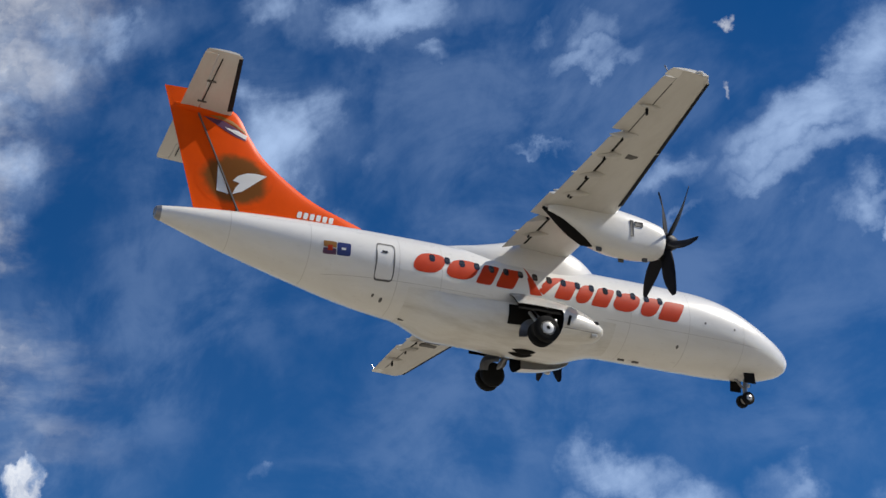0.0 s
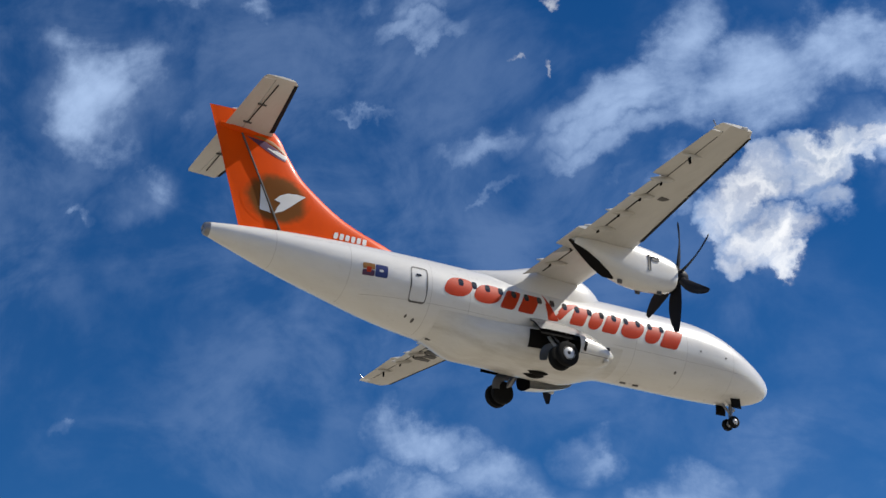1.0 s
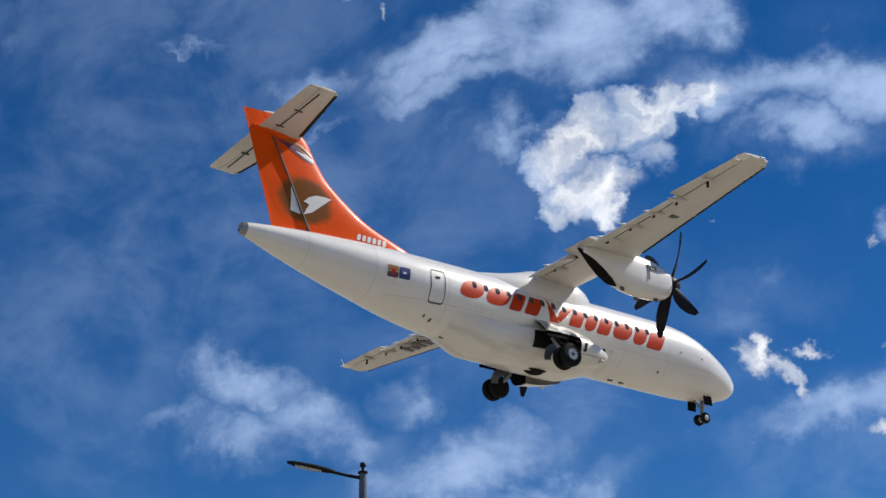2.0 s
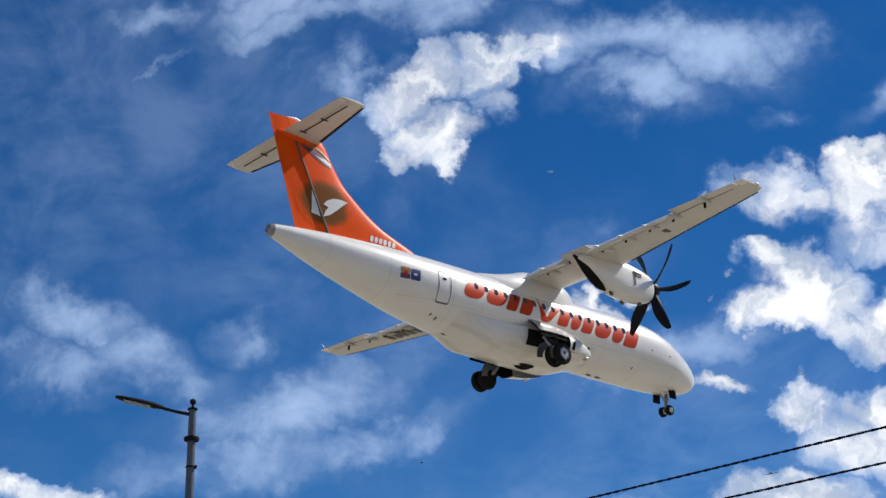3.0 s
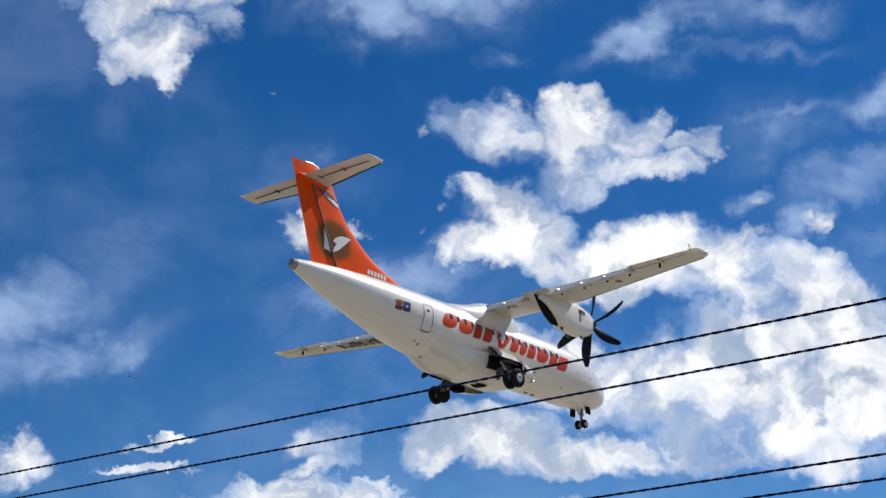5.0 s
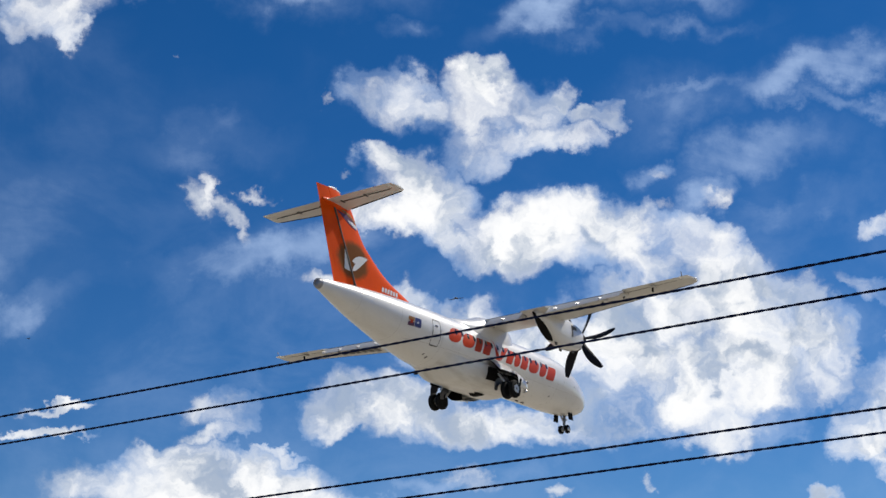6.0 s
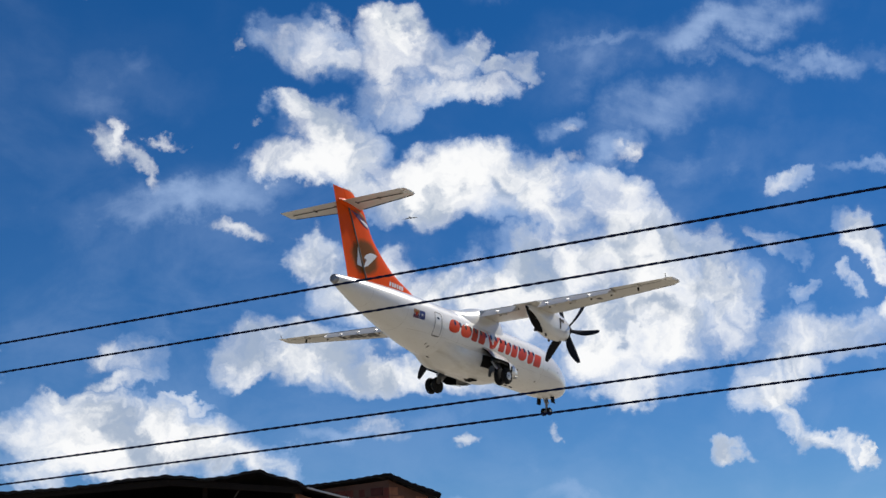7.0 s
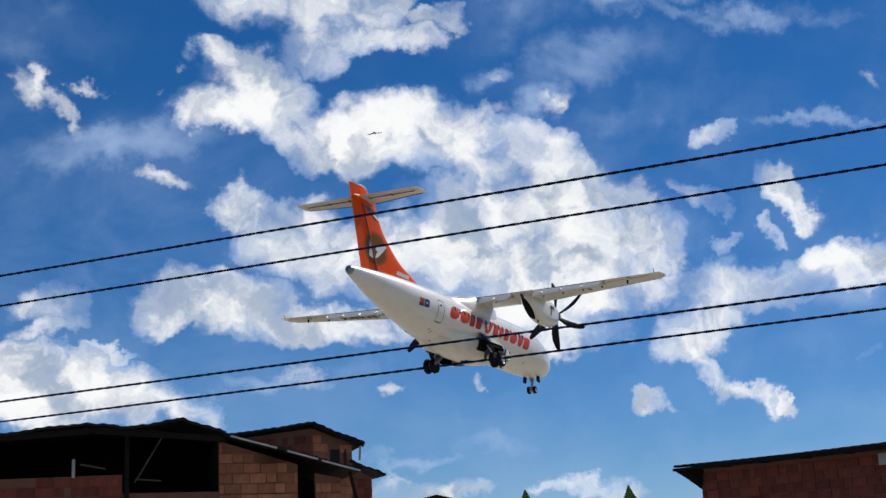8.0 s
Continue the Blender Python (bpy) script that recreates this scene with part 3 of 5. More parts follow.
def foil(c, thick):
    """Upper and lower height of a wing section at the chord fraction c."""
    t = 5 * thick * (0.2969 * math.sqrt(c) - 0.126 * c - 0.3516 * c * c + 0.2843 * c**3 - 0.1036 * c**4)
    camber = 0.05 * c * (1 - c) * 2
    return camber + t, camber - t * 0.9


def panel(bm, stations, c0, c1, n=14, turn=0.0, drop=0.0, aft=0.0):
    """Part of a wing from chord fraction c0 to c1. stations: (y, leading edge x, chord, z, thickness). turn: degrees nose up to tail down."""
    rings = []
    for y, xle, chord, z, thick in stations:
        cs = [c0 + (c1 - c0) * (1 - math.cos(math.pi * k / n)) / 2 for k in range(n + 1)]
        top = [(c, foil(c, thick)[0]) for c in cs]
        low = [(c, foil(c, thick)[1]) for c in cs]
        pts = top + low[::-1]
        hinge = (c0, foil(c0, thick)[1])
        ring = []
        a = radians(turn)
        for c, h in pts:
            dc, dh = c - hinge[0], h - hinge[1]
            rc = hinge[0] + dc * math.cos(a) + dh * math.sin(a)
            rh = hinge[1] - dc * math.sin(a) + dh * math.cos(a)
            ring.append(Vector((xle - rc * chord - aft, y, z + rh * chord - drop)))
        rings.append(ring)
    skin(bm, rings)
    bmesh.ops.remove_doubles(bm, verts=bm.verts[:], dist=0.0008)
    return bm


def span(stations, y0, y1, steps=6):
    """Stations between y0 and y1, by straight lines."""
    out = []
    for k in range(steps + 1):
        y = y0 + (y1 - y0) * k / steps
        i = max(j for j in range(len(stations) - 1) if stations[j][0] <= y + 1e-6)
        a, b = stations[i], stations[i + 1]
        q = (y - a[0]) / (b[0] - a[0])
        out.append(tuple(a[j] + (b[j] - a[j]) * q for j in range(5)))
    return out


WING = [(0.0, 1.95, 2.57, 1.56, 0.18), (4.9, 1.95, 2.57, 1.60, 0.18), (12.05, 0.92, 1.36, 1.80, 0.13), (12.28, 0.72, 1.10, 1.81, 0.10)]
TAIL = [(0.0, -9.74, 1.73, 4.80, 0.11), (3.50, -10.28, 1.18, 4.80, 0.10), (3.66, -10.42, 0.98, 4.80, 0.08)]


def mirrored(stations, s):
    return [(s * a, b, c, d, e) for a, b, c, d, e in stations]


def build_wing(plane, s):
    mk = lambda y0, y1, k=6: mirrored(span(WING, y0, y1, k), s)
    wing = part("wing", panel(bmesh.new(), mk(0.35, 11.9, 16) + mirrored([WING[3]], s), 0.0, 0.715), GREY, plane, "pale grey wing with a black rubber leading edge")
    part("wing_trailing_panel", panel(bmesh.new(), mk(3.42, 4.82, 3), 0.715, 0.97), GREY, wing)
    part("wing_tip", panel(bmesh.new(), mk(11.9, 12.05, 1) + mirrored([WING[3]], s), 0.70, 1.0), WHITE, wing, "white wing tip")
    part("flap", panel(bmesh.new(), mk(1.45, 3.38), 0.70, 1.0, turn=24, drop=0.07, aft=0.10), GREY, wing)
    part("flap", panel(bmesh.new(), mk(4.86, 8.85), 0.70, 1.0, turn=24, drop=0.07, aft=0.10), GREY, wing)
    part("aileron", panel(bmesh.new(), mk(8.95, 11.86), 0.725, 1.0, turn=3), GREY, wing)
    # Black strips stand in for the shade of the gap before the flaps.
    for y0, y1 in ((1.45, 3.38), (4.86, 5.28), (5.44, 6.48), (6.64, 7.68), (7.84, 8.82)):
        part("flap_slot", panel(bmesh.new(), mk(y0, y1, 3), 0.690, 0.738, turn=12, drop=0.012), SOOT_AND_SHADE, wing, "black strip for the shaded slot ahead of the flap")
    part("aileron_slot", panel(bmesh.new(), mk(8.98, 11.6, 4), 0.706, 0.726, turn=4, drop=0.006), SEAM, wing)
    # rubber boot: a skin over the first part of the section
    boot = bmesh.new()
    for y0, y1 in ((5.05, 8.2), (8.26, 11.95)):
        rows = []
        for y, xle, chord, z, thick in mk(y0, y1, 8):
            cs = [0.085 * (k / 6) ** 2 for k in range(7)]
            top = [(c, foil(c, thick)[0]) for c in cs][::-1]
            low = [(c, foil(c, thick)[1]) for c in cs][1:]
            rows.append([Vector((xle - c * chord + 0.008, y, z + h * chord + (0.006 if h > 0.02 else -0.006))) for c, h in top + low])
        skin(boot, rows, closed=False, cap0=False, cap1=False)
    part("deicing_boot", boot, BOOT, wing, "black rubber leading edge boot")
    # hinge brackets under the trailing edge
    for y in (2.40, 5.36, 6.56, 7.76, 8.90, 10.4):
        (yy, xle, chord, z, thick) = mk(y, y + 0.01, 1)[0]
        small = 0.6 if y > 9 else 1.0
        b = bmesh.new()
        x0, x1 = xle - 0.52 * chord, xle - (1.03 if small == 1.0 else 0.98) * chord
        prof = []
        for k in range(9):
            q = k / 8
            prof.append((x0 + (x1 - x0) * q, 0.20 * small * math.sin(math.pi * min(1, q * 1.05)) ** 0.8 + 0.015, 0.075 * math.sin(math.pi * min(0.97, q + 0.03)) ** 0.6))
        rings = []
        for x, d, w in prof:
            c = (xle - x) / chord
            zt = z + foil(min(c, 0.97), thick)[1] * chord + 0.03 - max(0, c - 0.72) * 0.75 * small
            rings.append([Vector((x, yy + w * math.cos(a), zt - d * 0.5 + d * 0.62 * math.sin(a))) for a in [2 * math.pi * i / 10 for i in range(10)]])
        skin(b, rings)
        part("hinge_fairing", b, GREY, wing)
        slot = bmesh.new()
        box(slot, (x0 - 0.62 * chord * 0.5, yy - 0.045, z - 0.36), (x0 - 0.62 * chord * 0.5 + 0.05, yy + 0.045, z - 0.08), 0.01)
        part("hinge_bracket", slot, SOOT_AND_SHADE, wing)
    if s > 0:
        for i in range(6):
            (yy, xle, chord, z, thick) = mk(6.1 + 0.42 * i, 6.2 + 0.42 * i, 1)[0]
            q = bmesh.new()
            zz = z + foil(0.35, thick)[1] * chord
            box(q, (xle - 0.62 * chord, yy, zz - 0.012), (xle - 0.30 * chord, yy + 0.28, zz + 0.05), 0.004)
            part("marking_bar", q, SEAM, wing, "dark bar")
    (yy, xle, chord, z, thick) = mk(7.8, 7.9, 1)[0]
    q = bmesh.new()
    box(q, (xle - 0.46 * chord, yy - 0.12, z + foil(0.4, thick)[1] * chord - 0.01), (xle - 0.30 * chord, yy + 0.12, z), 0.004)
    part("fuel_panel", q, SEAM, wing)
    # lamp at the tip
    lamp = bmesh.new()
    tube(lamp, [(0.62, s * 12.20, 1.84), (0.50, s * 12.28, 1.85), (0.36, s * 12.28, 1.85)], [0.04, 0.06, 0.03], 10)
    part("position_lamp", lamp, LENS_LIT if s > 0 else WHITE, wing)
    wick = bmesh.new()
    tube(wick, [(-0.36, s * 12.0, 1.80), (-0.50, s * 12.02, 2.0)], 0.02, 6)
    part("static_wick", wick, STEEL, wing)
    return wing


NACELLE = [  # x, top, bottom, half width
    (3.78, 1.42, 0.66, 0.32), (3.72, 1.50, 0.48, 0.39), (3.40, 1.62, 0.34, 0.44), (2.70, 1.76, 0.24, 0.47), (1.90, 1.84, 0.26, 0.48),
    (1.20, 1.80, 0.42, 0.44), (0.60, 1.72, 0.74, 0.37), (0.10, 1.64, 1.08, 0.28), (-0.30, 1.55, 1.32, 0.14)]


def hull_rings(table, cy, count, seg, power=2.0):
    x0, x1 = table[0][0], table[-1][0]
    rings = []
    for k in range(count + 1):
        q = k / count
        q = q * q * (3 - 2 * q) * 0.5 + q * 0.5
        x = x0 + (x1 - x0) * q
        top, low, half = eased(table, x)
        mid, h = (top + low) / 2, (top - low) / 2
        ring = []
        for i in range(seg):
            a = 2 * math.pi * i / seg
            c, s = math.cos(a), math.sin(a)
            r = (abs(c) ** power + abs(s) ** power) ** (-1 / power)
            ring.append(Vector((x, cy + half * r * c, mid + h * r * s)))
        rings.append(ring)
    return rings


def build_engine(plane, s):
    cy = s * 4.10
    b = bmesh.new()
    skin(b, hull_rings(NACELLE, cy, 30, 28, 2.5))
    nac = part("engine_nacelle", b, WHITE, plane, "white engine nacelle with a sooty tail")
    # air intake under the spinner
    i = bmesh.new()
    tube(i, [(3.50, cy, 0.54), (3.775, cy, 0.54), (3.786, cy, 0.54)], [0.20, 0.21, 0.16], 16, 0.55)
    part("air_intake", i, SOOT_AND_SHADE, nac)
    e = bmesh.new()
    tube(e, [(1.25, cy, 0.42), (0.95, cy, 0.52), (0.55, cy, 0.80), (0.15, cy, 1.10), (-0.20, cy, 1.34), (-0.45, cy, 1.46)], [0.06, 0.18, 0.22, 0.19, 0.12, 0.05], 16, 0.8)
    part("exhaust", e, SOOT_AND_SHADE, nac, "soot-black exhaust outlet")
    for x0, x1, z0, z1 in ((2.42, 2.52, 0.80, 1.36), (2.58, 2.86, 1.20, 1.34)):
        v = bmesh.new()
        box(v, (x0, cy + s * 0.43, z0), (x1, cy + s * 0.485, z1), 0.01)
        part("cooling_vent", v, SEAM, nac)
    for x0, dy, z0 in ((1.35, -0.13, 0.22), (2.30, 0.20, 0.16), (3.0, -0.1, 0.17)):
        d = bmesh.new()
        box(d, (x0, cy + dy - 0.03, z0), (x0 + 0.18, cy + dy + 0.03, z0 + 0.14), 0.01)
        part("drain_mast", d, SEAM, nac)


def build_propeller(plane, s):
    """Spinner with six swept blades; its axis is x."""
    b = bmesh.new()
    spun(b, [(-0.16, 0.27), (-0.10, 0.30), (0.05, 0.30), (0.20, 0.26), (0.34, 0.18), (0.43, 0.08), (0.45, 0.01)], "x", n=24)
    prop = part("propeller", b, BLADE, plane, "black six-bladed propeller")
    blade = bmesh.new()
    rings = []
    for k in range(15):
        q = k / 14
        r = 0.22 + 1.80 * q
        chord = 0.17 + 0.28 * math.sin(math.pi * min(1, 0.12 + q * 0.80)) ** 1.2
        if q > 0.9:
            chord *= 1 - (q - 0.9) * 3.0
        sweep = -0.08 * math.sin(math.pi * q) + 0.08 * q**3
        twist = radians(58 - 36 * q)
        ring = []
        for i in range(10):
            a = 2 * math.pi * i / 10
            cx, th = math.cos(a) * chord / 2, math.sin(a) * (0.05 - 0.038 * q)
            ring.append(Vector((cx * math.sin(twist) + th * math.cos(twist), (cx * math.cos(twist) - th * math.sin(twist)) + sweep, r)))
        rings.append(ring)
    skin(blade, rings)
    first = part("blade", blade, BLADE, prop)
    for k in range(1, 6):
        ob = new("blade", first.data)
        ob.parent = prop
        ob.matrix_basis = Matrix.Rotation(radians(60 * k), 4, "X")
    tip = bmesh.new()
    spun(tip, [(0.40, 0.09), (0.445, 0.05), (0.46, 0.01)], "x", n=16)
    part("spinner_tip", tip, RIM, prop)
    return prop


def wheel(parent, name, c, r, w, hub=True):
    b = bmesh.new()
    spun(b, [(-w / 2, r * 0.55), (-w / 2, r * 0.80), (-w * 0.42, r * 0.93), (-w * 0.2, r), (w * 0.2, r), (w * 0.42, r * 0.93), (w / 2, r * 0.80), (w / 2, r * 0.55)], "y", c, 28)
    wh = part(name, b, TYRE, parent)
    if hub:
        h = bmesh.new()
        k = w / 2 + 0.008
        spun(h, [(-k + 0.03, 0.03), (-k + 0.03, r * 0.12), (-k - 0.01, r * 0.16), (-k, r * 0.40), (-k + 0.015, r * 0.50), (-k, r * 0.54), (k, r * 0.54), (k - 0.015, r * 0.50), (k, r * 0.40), (k + 0.01, r * 0.16), (k - 0.03, r * 0.12), (k - 0.03, 0.03)], "y", c, 24)
        part("rim", h, RIM, wh, "pale metal wheel rim")


def belly_point(x, a, off=0.0):
    """A point of the fairing under the hull, at the angle a round it."""
    rear = min(1.0, max(0.0, (x + 3.8) / 1.5))
    fore = min(1.0, max(0.0, (3.6 - x) / 1.6))
    q = rear * rear * (3 - 2 * rear) * fore * fore * (3 - 2 * fore)
    low = eased(HULL, x)[1]
    bulge = 0.006 + 0.22 * math.exp(-(((x - 1.0) / 1.7) ** 4)) + off
    ca, sa = math.cos(a), abs(math.sin(a))
    z = -0.72 + (low - 0.012 + 0.72) * sa ** 0.75
    snug = hull_y(x, z + 0.008) + 0.008
    boxy = (hull_y(x, -0.72) + bulge) * abs(ca) ** 0.75
    return Vector((x, math.copysign(snug + (boxy - snug) * q + off, ca), z - (0.34 * q + off) * sa ** 0.75))


POD = [  # outline of the pod seen from ahead: out from the hull's middle, height
    (1.20, -0.28), (1.42, -0.36), (1.68, -0.54), (1.92, -0.78), (2.10, -1.00), (2.16, -1.14), (2.17, -1.36), (2.08, -1.58), (1.86, -1.74), (1.56, -1.82), (1.20, -1.84)]
POD_SIZE = [(3.02, 0.04), (2.92, 0.26), (2.70, 0.48), (2.40, 0.66), (2.0, 0.82), (1.5, 0.94), (1.0, 1.0), (0.0, 1.0), (-0.40, 0.96)]


def build_gear(plane, s):
    def ring(x, pick):
        f = eased(POD_SIZE, x)[0]
        return [Vector((x, s * (1.20 + (POD[i][0] - 1.20) * (0.25 + 0.75 * f) * min(1, f * 3)), -1.25 + (POD[i][1] + 1.25) * f - 0.05 * (1 - f))) for i in pick]

    b = bmesh.new()
    skin(b, [ring(3.02 - 1.82 * (k / 16) ** 1.4, range(4, 11)) for k in range(17)], closed=False, cap0=False, cap1=False)
    pod = part("gear_pod", b, BELLY, plane, "cream pod that houses the main landing gear", 50)
    t = bmesh.new()
    skin(t, [ring(3.02 - 3.42 * (k / 24) ** 1.3, range(0, 5)) for k in range(25)], closed=False, cap0=False, cap1=False)
    bmesh.ops.solidify(t, geom=t.faces[:], thickness=0.03)
    part("pod_shoulder", t, WHITE, pod, "bright white pod shoulder", 50)
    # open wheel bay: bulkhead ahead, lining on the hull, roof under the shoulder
    # Black faces carry the shade inside the bay in their colour.
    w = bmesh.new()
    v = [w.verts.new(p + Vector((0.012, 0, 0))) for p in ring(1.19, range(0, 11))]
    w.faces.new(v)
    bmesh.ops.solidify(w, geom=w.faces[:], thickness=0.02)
    bay = part("wheel_bay", w, SOOT_AND_SHADE, pod, "open wheel bay, faces painted black for its shade")
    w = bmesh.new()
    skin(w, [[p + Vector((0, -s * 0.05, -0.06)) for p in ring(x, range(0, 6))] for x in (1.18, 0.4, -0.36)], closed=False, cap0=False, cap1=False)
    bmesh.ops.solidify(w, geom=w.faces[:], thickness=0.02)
    part("bay_roof", w, SOOT_AND_SHADE, bay)
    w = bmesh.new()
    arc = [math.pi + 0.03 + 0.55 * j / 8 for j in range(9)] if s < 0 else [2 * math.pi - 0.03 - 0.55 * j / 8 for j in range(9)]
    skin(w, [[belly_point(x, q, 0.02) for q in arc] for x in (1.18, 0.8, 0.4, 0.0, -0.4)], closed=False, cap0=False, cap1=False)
    part("bay_lining", w, SOOT_AND_SHADE, bay)
    for x0, y0, z0, x1, y1, z1, r, mm in ((0.98, 1.5, -0.75, 0.82, 2.02, -1.12, 0.035, RIM), (0.35, 1.5, -0.85, 0.40, 1.98, -1.35, 0.03, STEEL), (0.66, 1.5, -0.72, 0.70, 2.0, -1.02, 0.03, STEEL)):
        w = bmesh.new()
        tube(w, [(x0, s * y0, z0), ((x0 + x1) / 2 + 0.04, s * (y0 + y1) / 2, (z0 + z1) / 2), (x1, s * y1, z1)], r, 8)
        part("hydraulic_pipe", w, mm, bay)
    for x, y, z, r, m, nm in ((2.60, 1.84, -1.12, 0.085, GLASS, "pod_window"), (2.54, 1.80, -1.56, 0.10, RIM, "landing_light")):
        l = bmesh.new()
        tube(l, [(x - 0.16, s * (y - 0.06), z), (x - 0.02, s * (y - 0.03), z), (x + 0.03, s * (y - 0.05), z)], [r, r, r * 0.5], 14, 0.8)
        part(nm, l, m, pod)
    v = bmesh.new()
    box(v, (1.36, s * 2.15 - 0.03, -1.52), (1.45, s * 2.15 + 0.03, -1.16), 0.02, Matrix.Translation((1.40, 0, -1.33)) @ Matrix.Rotation(radians(14), 4, "Y") @ Matrix.Translation((-1.40, 0, 1.33)))
    part("vent_slot", v, SOOT_AND_SHADE, pod)
    # seam along the pod's side
    v = bmesh.new()
    tube(v, [ring(x, [7])[0] + Vector((0, s * 0.004, 0)) for x in (1.25, 1.6, 2.0, 2.4, 2.6)], 0.010, 6)
    part("panel_seam", v, SEAM, pod)
    # leg, trailing arm and twin wheels
    g = bmesh.new()
    tube(g, [(0.95, s * 1.55, -1.05), (0.80, s * 1.80, -1.45), (0.55, s * 1.92, -1.78)], [0.12, 0.11, 0.10], 12)
    gear = part("main_gear", g, STEEL, plane, "twin-wheel main landing gear, lowered")
    a = bmesh.new()
    tube(a, [(0.98, s * 2.0, -1.35), (0.75, s * 2.12, -1.75), (0.47, s * 2.15, -1.90)], [0.07, 0.09, 0.07], 10)
    part("trailing_arm", a, STEEL, gear)
    j = bmesh.new()
    tube(j, [(0.25, s * 1.6, -1.05), (0.35, s * 1.85, -1.45), (0.47, s * 2.0, -1.80)], 0.06, 10)
    part("shock_strut", j, RIM, gear)
    x = bmesh.new()
    tube(x, [(0.47, s * 1.90, -1.90), (0.47, s * 2.40, -1.90)], 0.06, 10)
    part("axle", x, STEEL, gear)
    for y in (1.93, 2.37):
        wheel(gear, "wheel", (0.47, s * y, -1.90), 0.44, 0.26, y > 2)
    d = bmesh.new()
    rows = []
    for k in range(11):
        q = radians(75 + 115 * k / 10)
        rows.append([Vector((0.47 + r * math.cos(q), s * (1.60 - o), -1.86 + r * math.sin(q))) for r, o in ((0.30, 0.0), (0.46, 0.03), (0.62, 0.0))])
    skin(d, rows, closed=False, cap0=False, cap1=False)
    bmesh.ops.solidify(d, geom=d.faces[:], thickness=0.03)
    part("leg_door", d, STEEL, gear, "curved metal door on the gear leg")
    d = bmesh.new()
    pts = []
    for k in range(9):
        q = k / 8
        pts.append((1.12 - 0.85 * q, s * (0.13 + 0.03 * q), -1.77 - 0.05 * math.sin(math.pi * q)))
    tube(d, pts, [0.04, 0.10, 0.14, 0.16, 0.16, 0.15, 0.12, 0.08, 0.03], 12, 0.35)
    part("gear_door", d, SOOT_AND_SHADE, gear, "dark lowered gear door")


def build_plane():
    plane = empty("airliner")
    tagged(plane, "white twin-propeller airliner with an orange fin, wheels lowered, on final approach", "airplane")
    b = bmesh.new()
    skin(b, hull_rings(HULL, 0.0, 90, 56))
    hull = part("fuselage", b, WHITE, plane, "gloss white fuselage with faint grime")
    # skin joints round the hull and along its side
    for x in (8.55, 6.35, 4.10, -2.75, -4.20, -7.10, -9.60):
        q = bmesh.new()
        rows = []
        for dx in (0.007, -0.007):
            top, low, half = eased(HULL, x + dx)
            rows.append([Vector((x + dx, (half + 0.003) * math.cos(a), (top + low) / 2 + ((top - low) / 2 + 0.003) * math.sin(a))) for a in [2 * math.pi * j / 56 for j in range(56)]])
        skin(q, rows, cap0=False, cap1=False)
        part("skin_joint", q, JOINT, hull)
    for side in (-1, 1):
        for z, x0, x1 in ((-0.62, 9.4, 3.2), (-0.62, -1.2, -6.6), (0.92, 7.6, 3.4), (0.92, -2.9, -9.0)):
            q = bmesh.new()
            skin(q, [[Vector((x0 + (x1 - x0) * j / 24, side * (hull_y(x0 + (x1 - x0) * j / 24, z + dz) + 0.003), z + dz)) for dz in (0.006, -0.006)] for j in range(25)], closed=False, cap0=False, cap1=False)
            part("skin_joint", q, JOINT, hull)
    # belly: a slightly grimy skin between the gear pods
    k = bmesh.new()
    rings = []
    for i in range(41):
        x = 3.6 - 7.4 * i / 40
        rings.append([belly_point(x, math.pi + math.pi * j / 20) for j in range(21)])
    skin(k, rings, closed=False, cap0=False, cap1=False)
    part("belly_fairing", k, BELLY, plane, "stained cream belly fairing")
    c = bmesh.new()
    spun(c, [(-11.70, 0.25), (-11.86, 0.20), (-11.90, 0.12), (-11.86, 0.10)], "x", (0, 0, 0.82), 20)
    part("tail_cone", c, STEEL, plane, "grey metal tail cone")
    # fairing that joins wing and hull
    f = bmesh.new()
    rings = []
    table = [(3.6, 0.10, 0.76), (3.2, 0.55, 0.90), (2.8, 0.90, 1.06), (2.4, 1.10, 1.24), (1.9, 1.22, 1.38), (1.2, 1.26, 1.46), (0.2, 1.26, 1.38), (-0.6, 1.24, 1.12), (-1.3, 1.12, 0.94), (-2.0, 0.86, 0.85), (-2.8, 0.30, 0.78)]
    for i in range(37):
        x = 3.6 - 6.4 * i / 36
        hw, hh = eased(table, x)
        ring = []
        for a in [math.pi * j / 24 for j in range(25)]:
            ca, sa = math.cos(a), max(0.0, math.sin(a))
            ring.append(Vector((x, hw * math.copysign(abs(ca) ** 0.62, ca), 0.62 + hh * sa ** 0.72)))
        rings.append(ring)
    skin(f, rings, closed=False, cap0=False, cap1=False)
    part("wing_fairing", f, WHITE, plane, "white wing root fairing")
    for s in (-1, 1):
        build_wing(plane, s)
        build_engine(plane, s)
        build_gear(plane, s)
    # nose gear
    n = bmesh.new()
    tube(n, [(9.35, 0, -1.25), (9.28, 0, -1.75), (9.26, 0, -2.10)], [0.09, 0.08, 0.06], 12)
    tube(n, [(8.85, 0, -1.30), (9.24, 0, -1.72)], 0.045, 8)
    tube(n, [(9.26, -0.26, -2.11), (9.26, 0.26, -2.11)], 0.05, 8)
    ng = part("nose_gear", n, STEEL, plane, "twin-wheel nose gear, lowered")
    for y in (-0.19, 0.19):
        wheel(ng, "wheel", (9.26, y, -2.11), 0.23, 0.17)
    for y in (-0.30, 0.30):
        d = bmesh.new()
        box(d, (8.98, y - 0.02, -1.70), (9.42, y + 0.02, -1.28), 0.015, Matrix.Rotation(radians(6 if y > 0 else -6), 4, "X"))
        part("nose_gear_door", d, SOOT_AND_SHADE, ng)
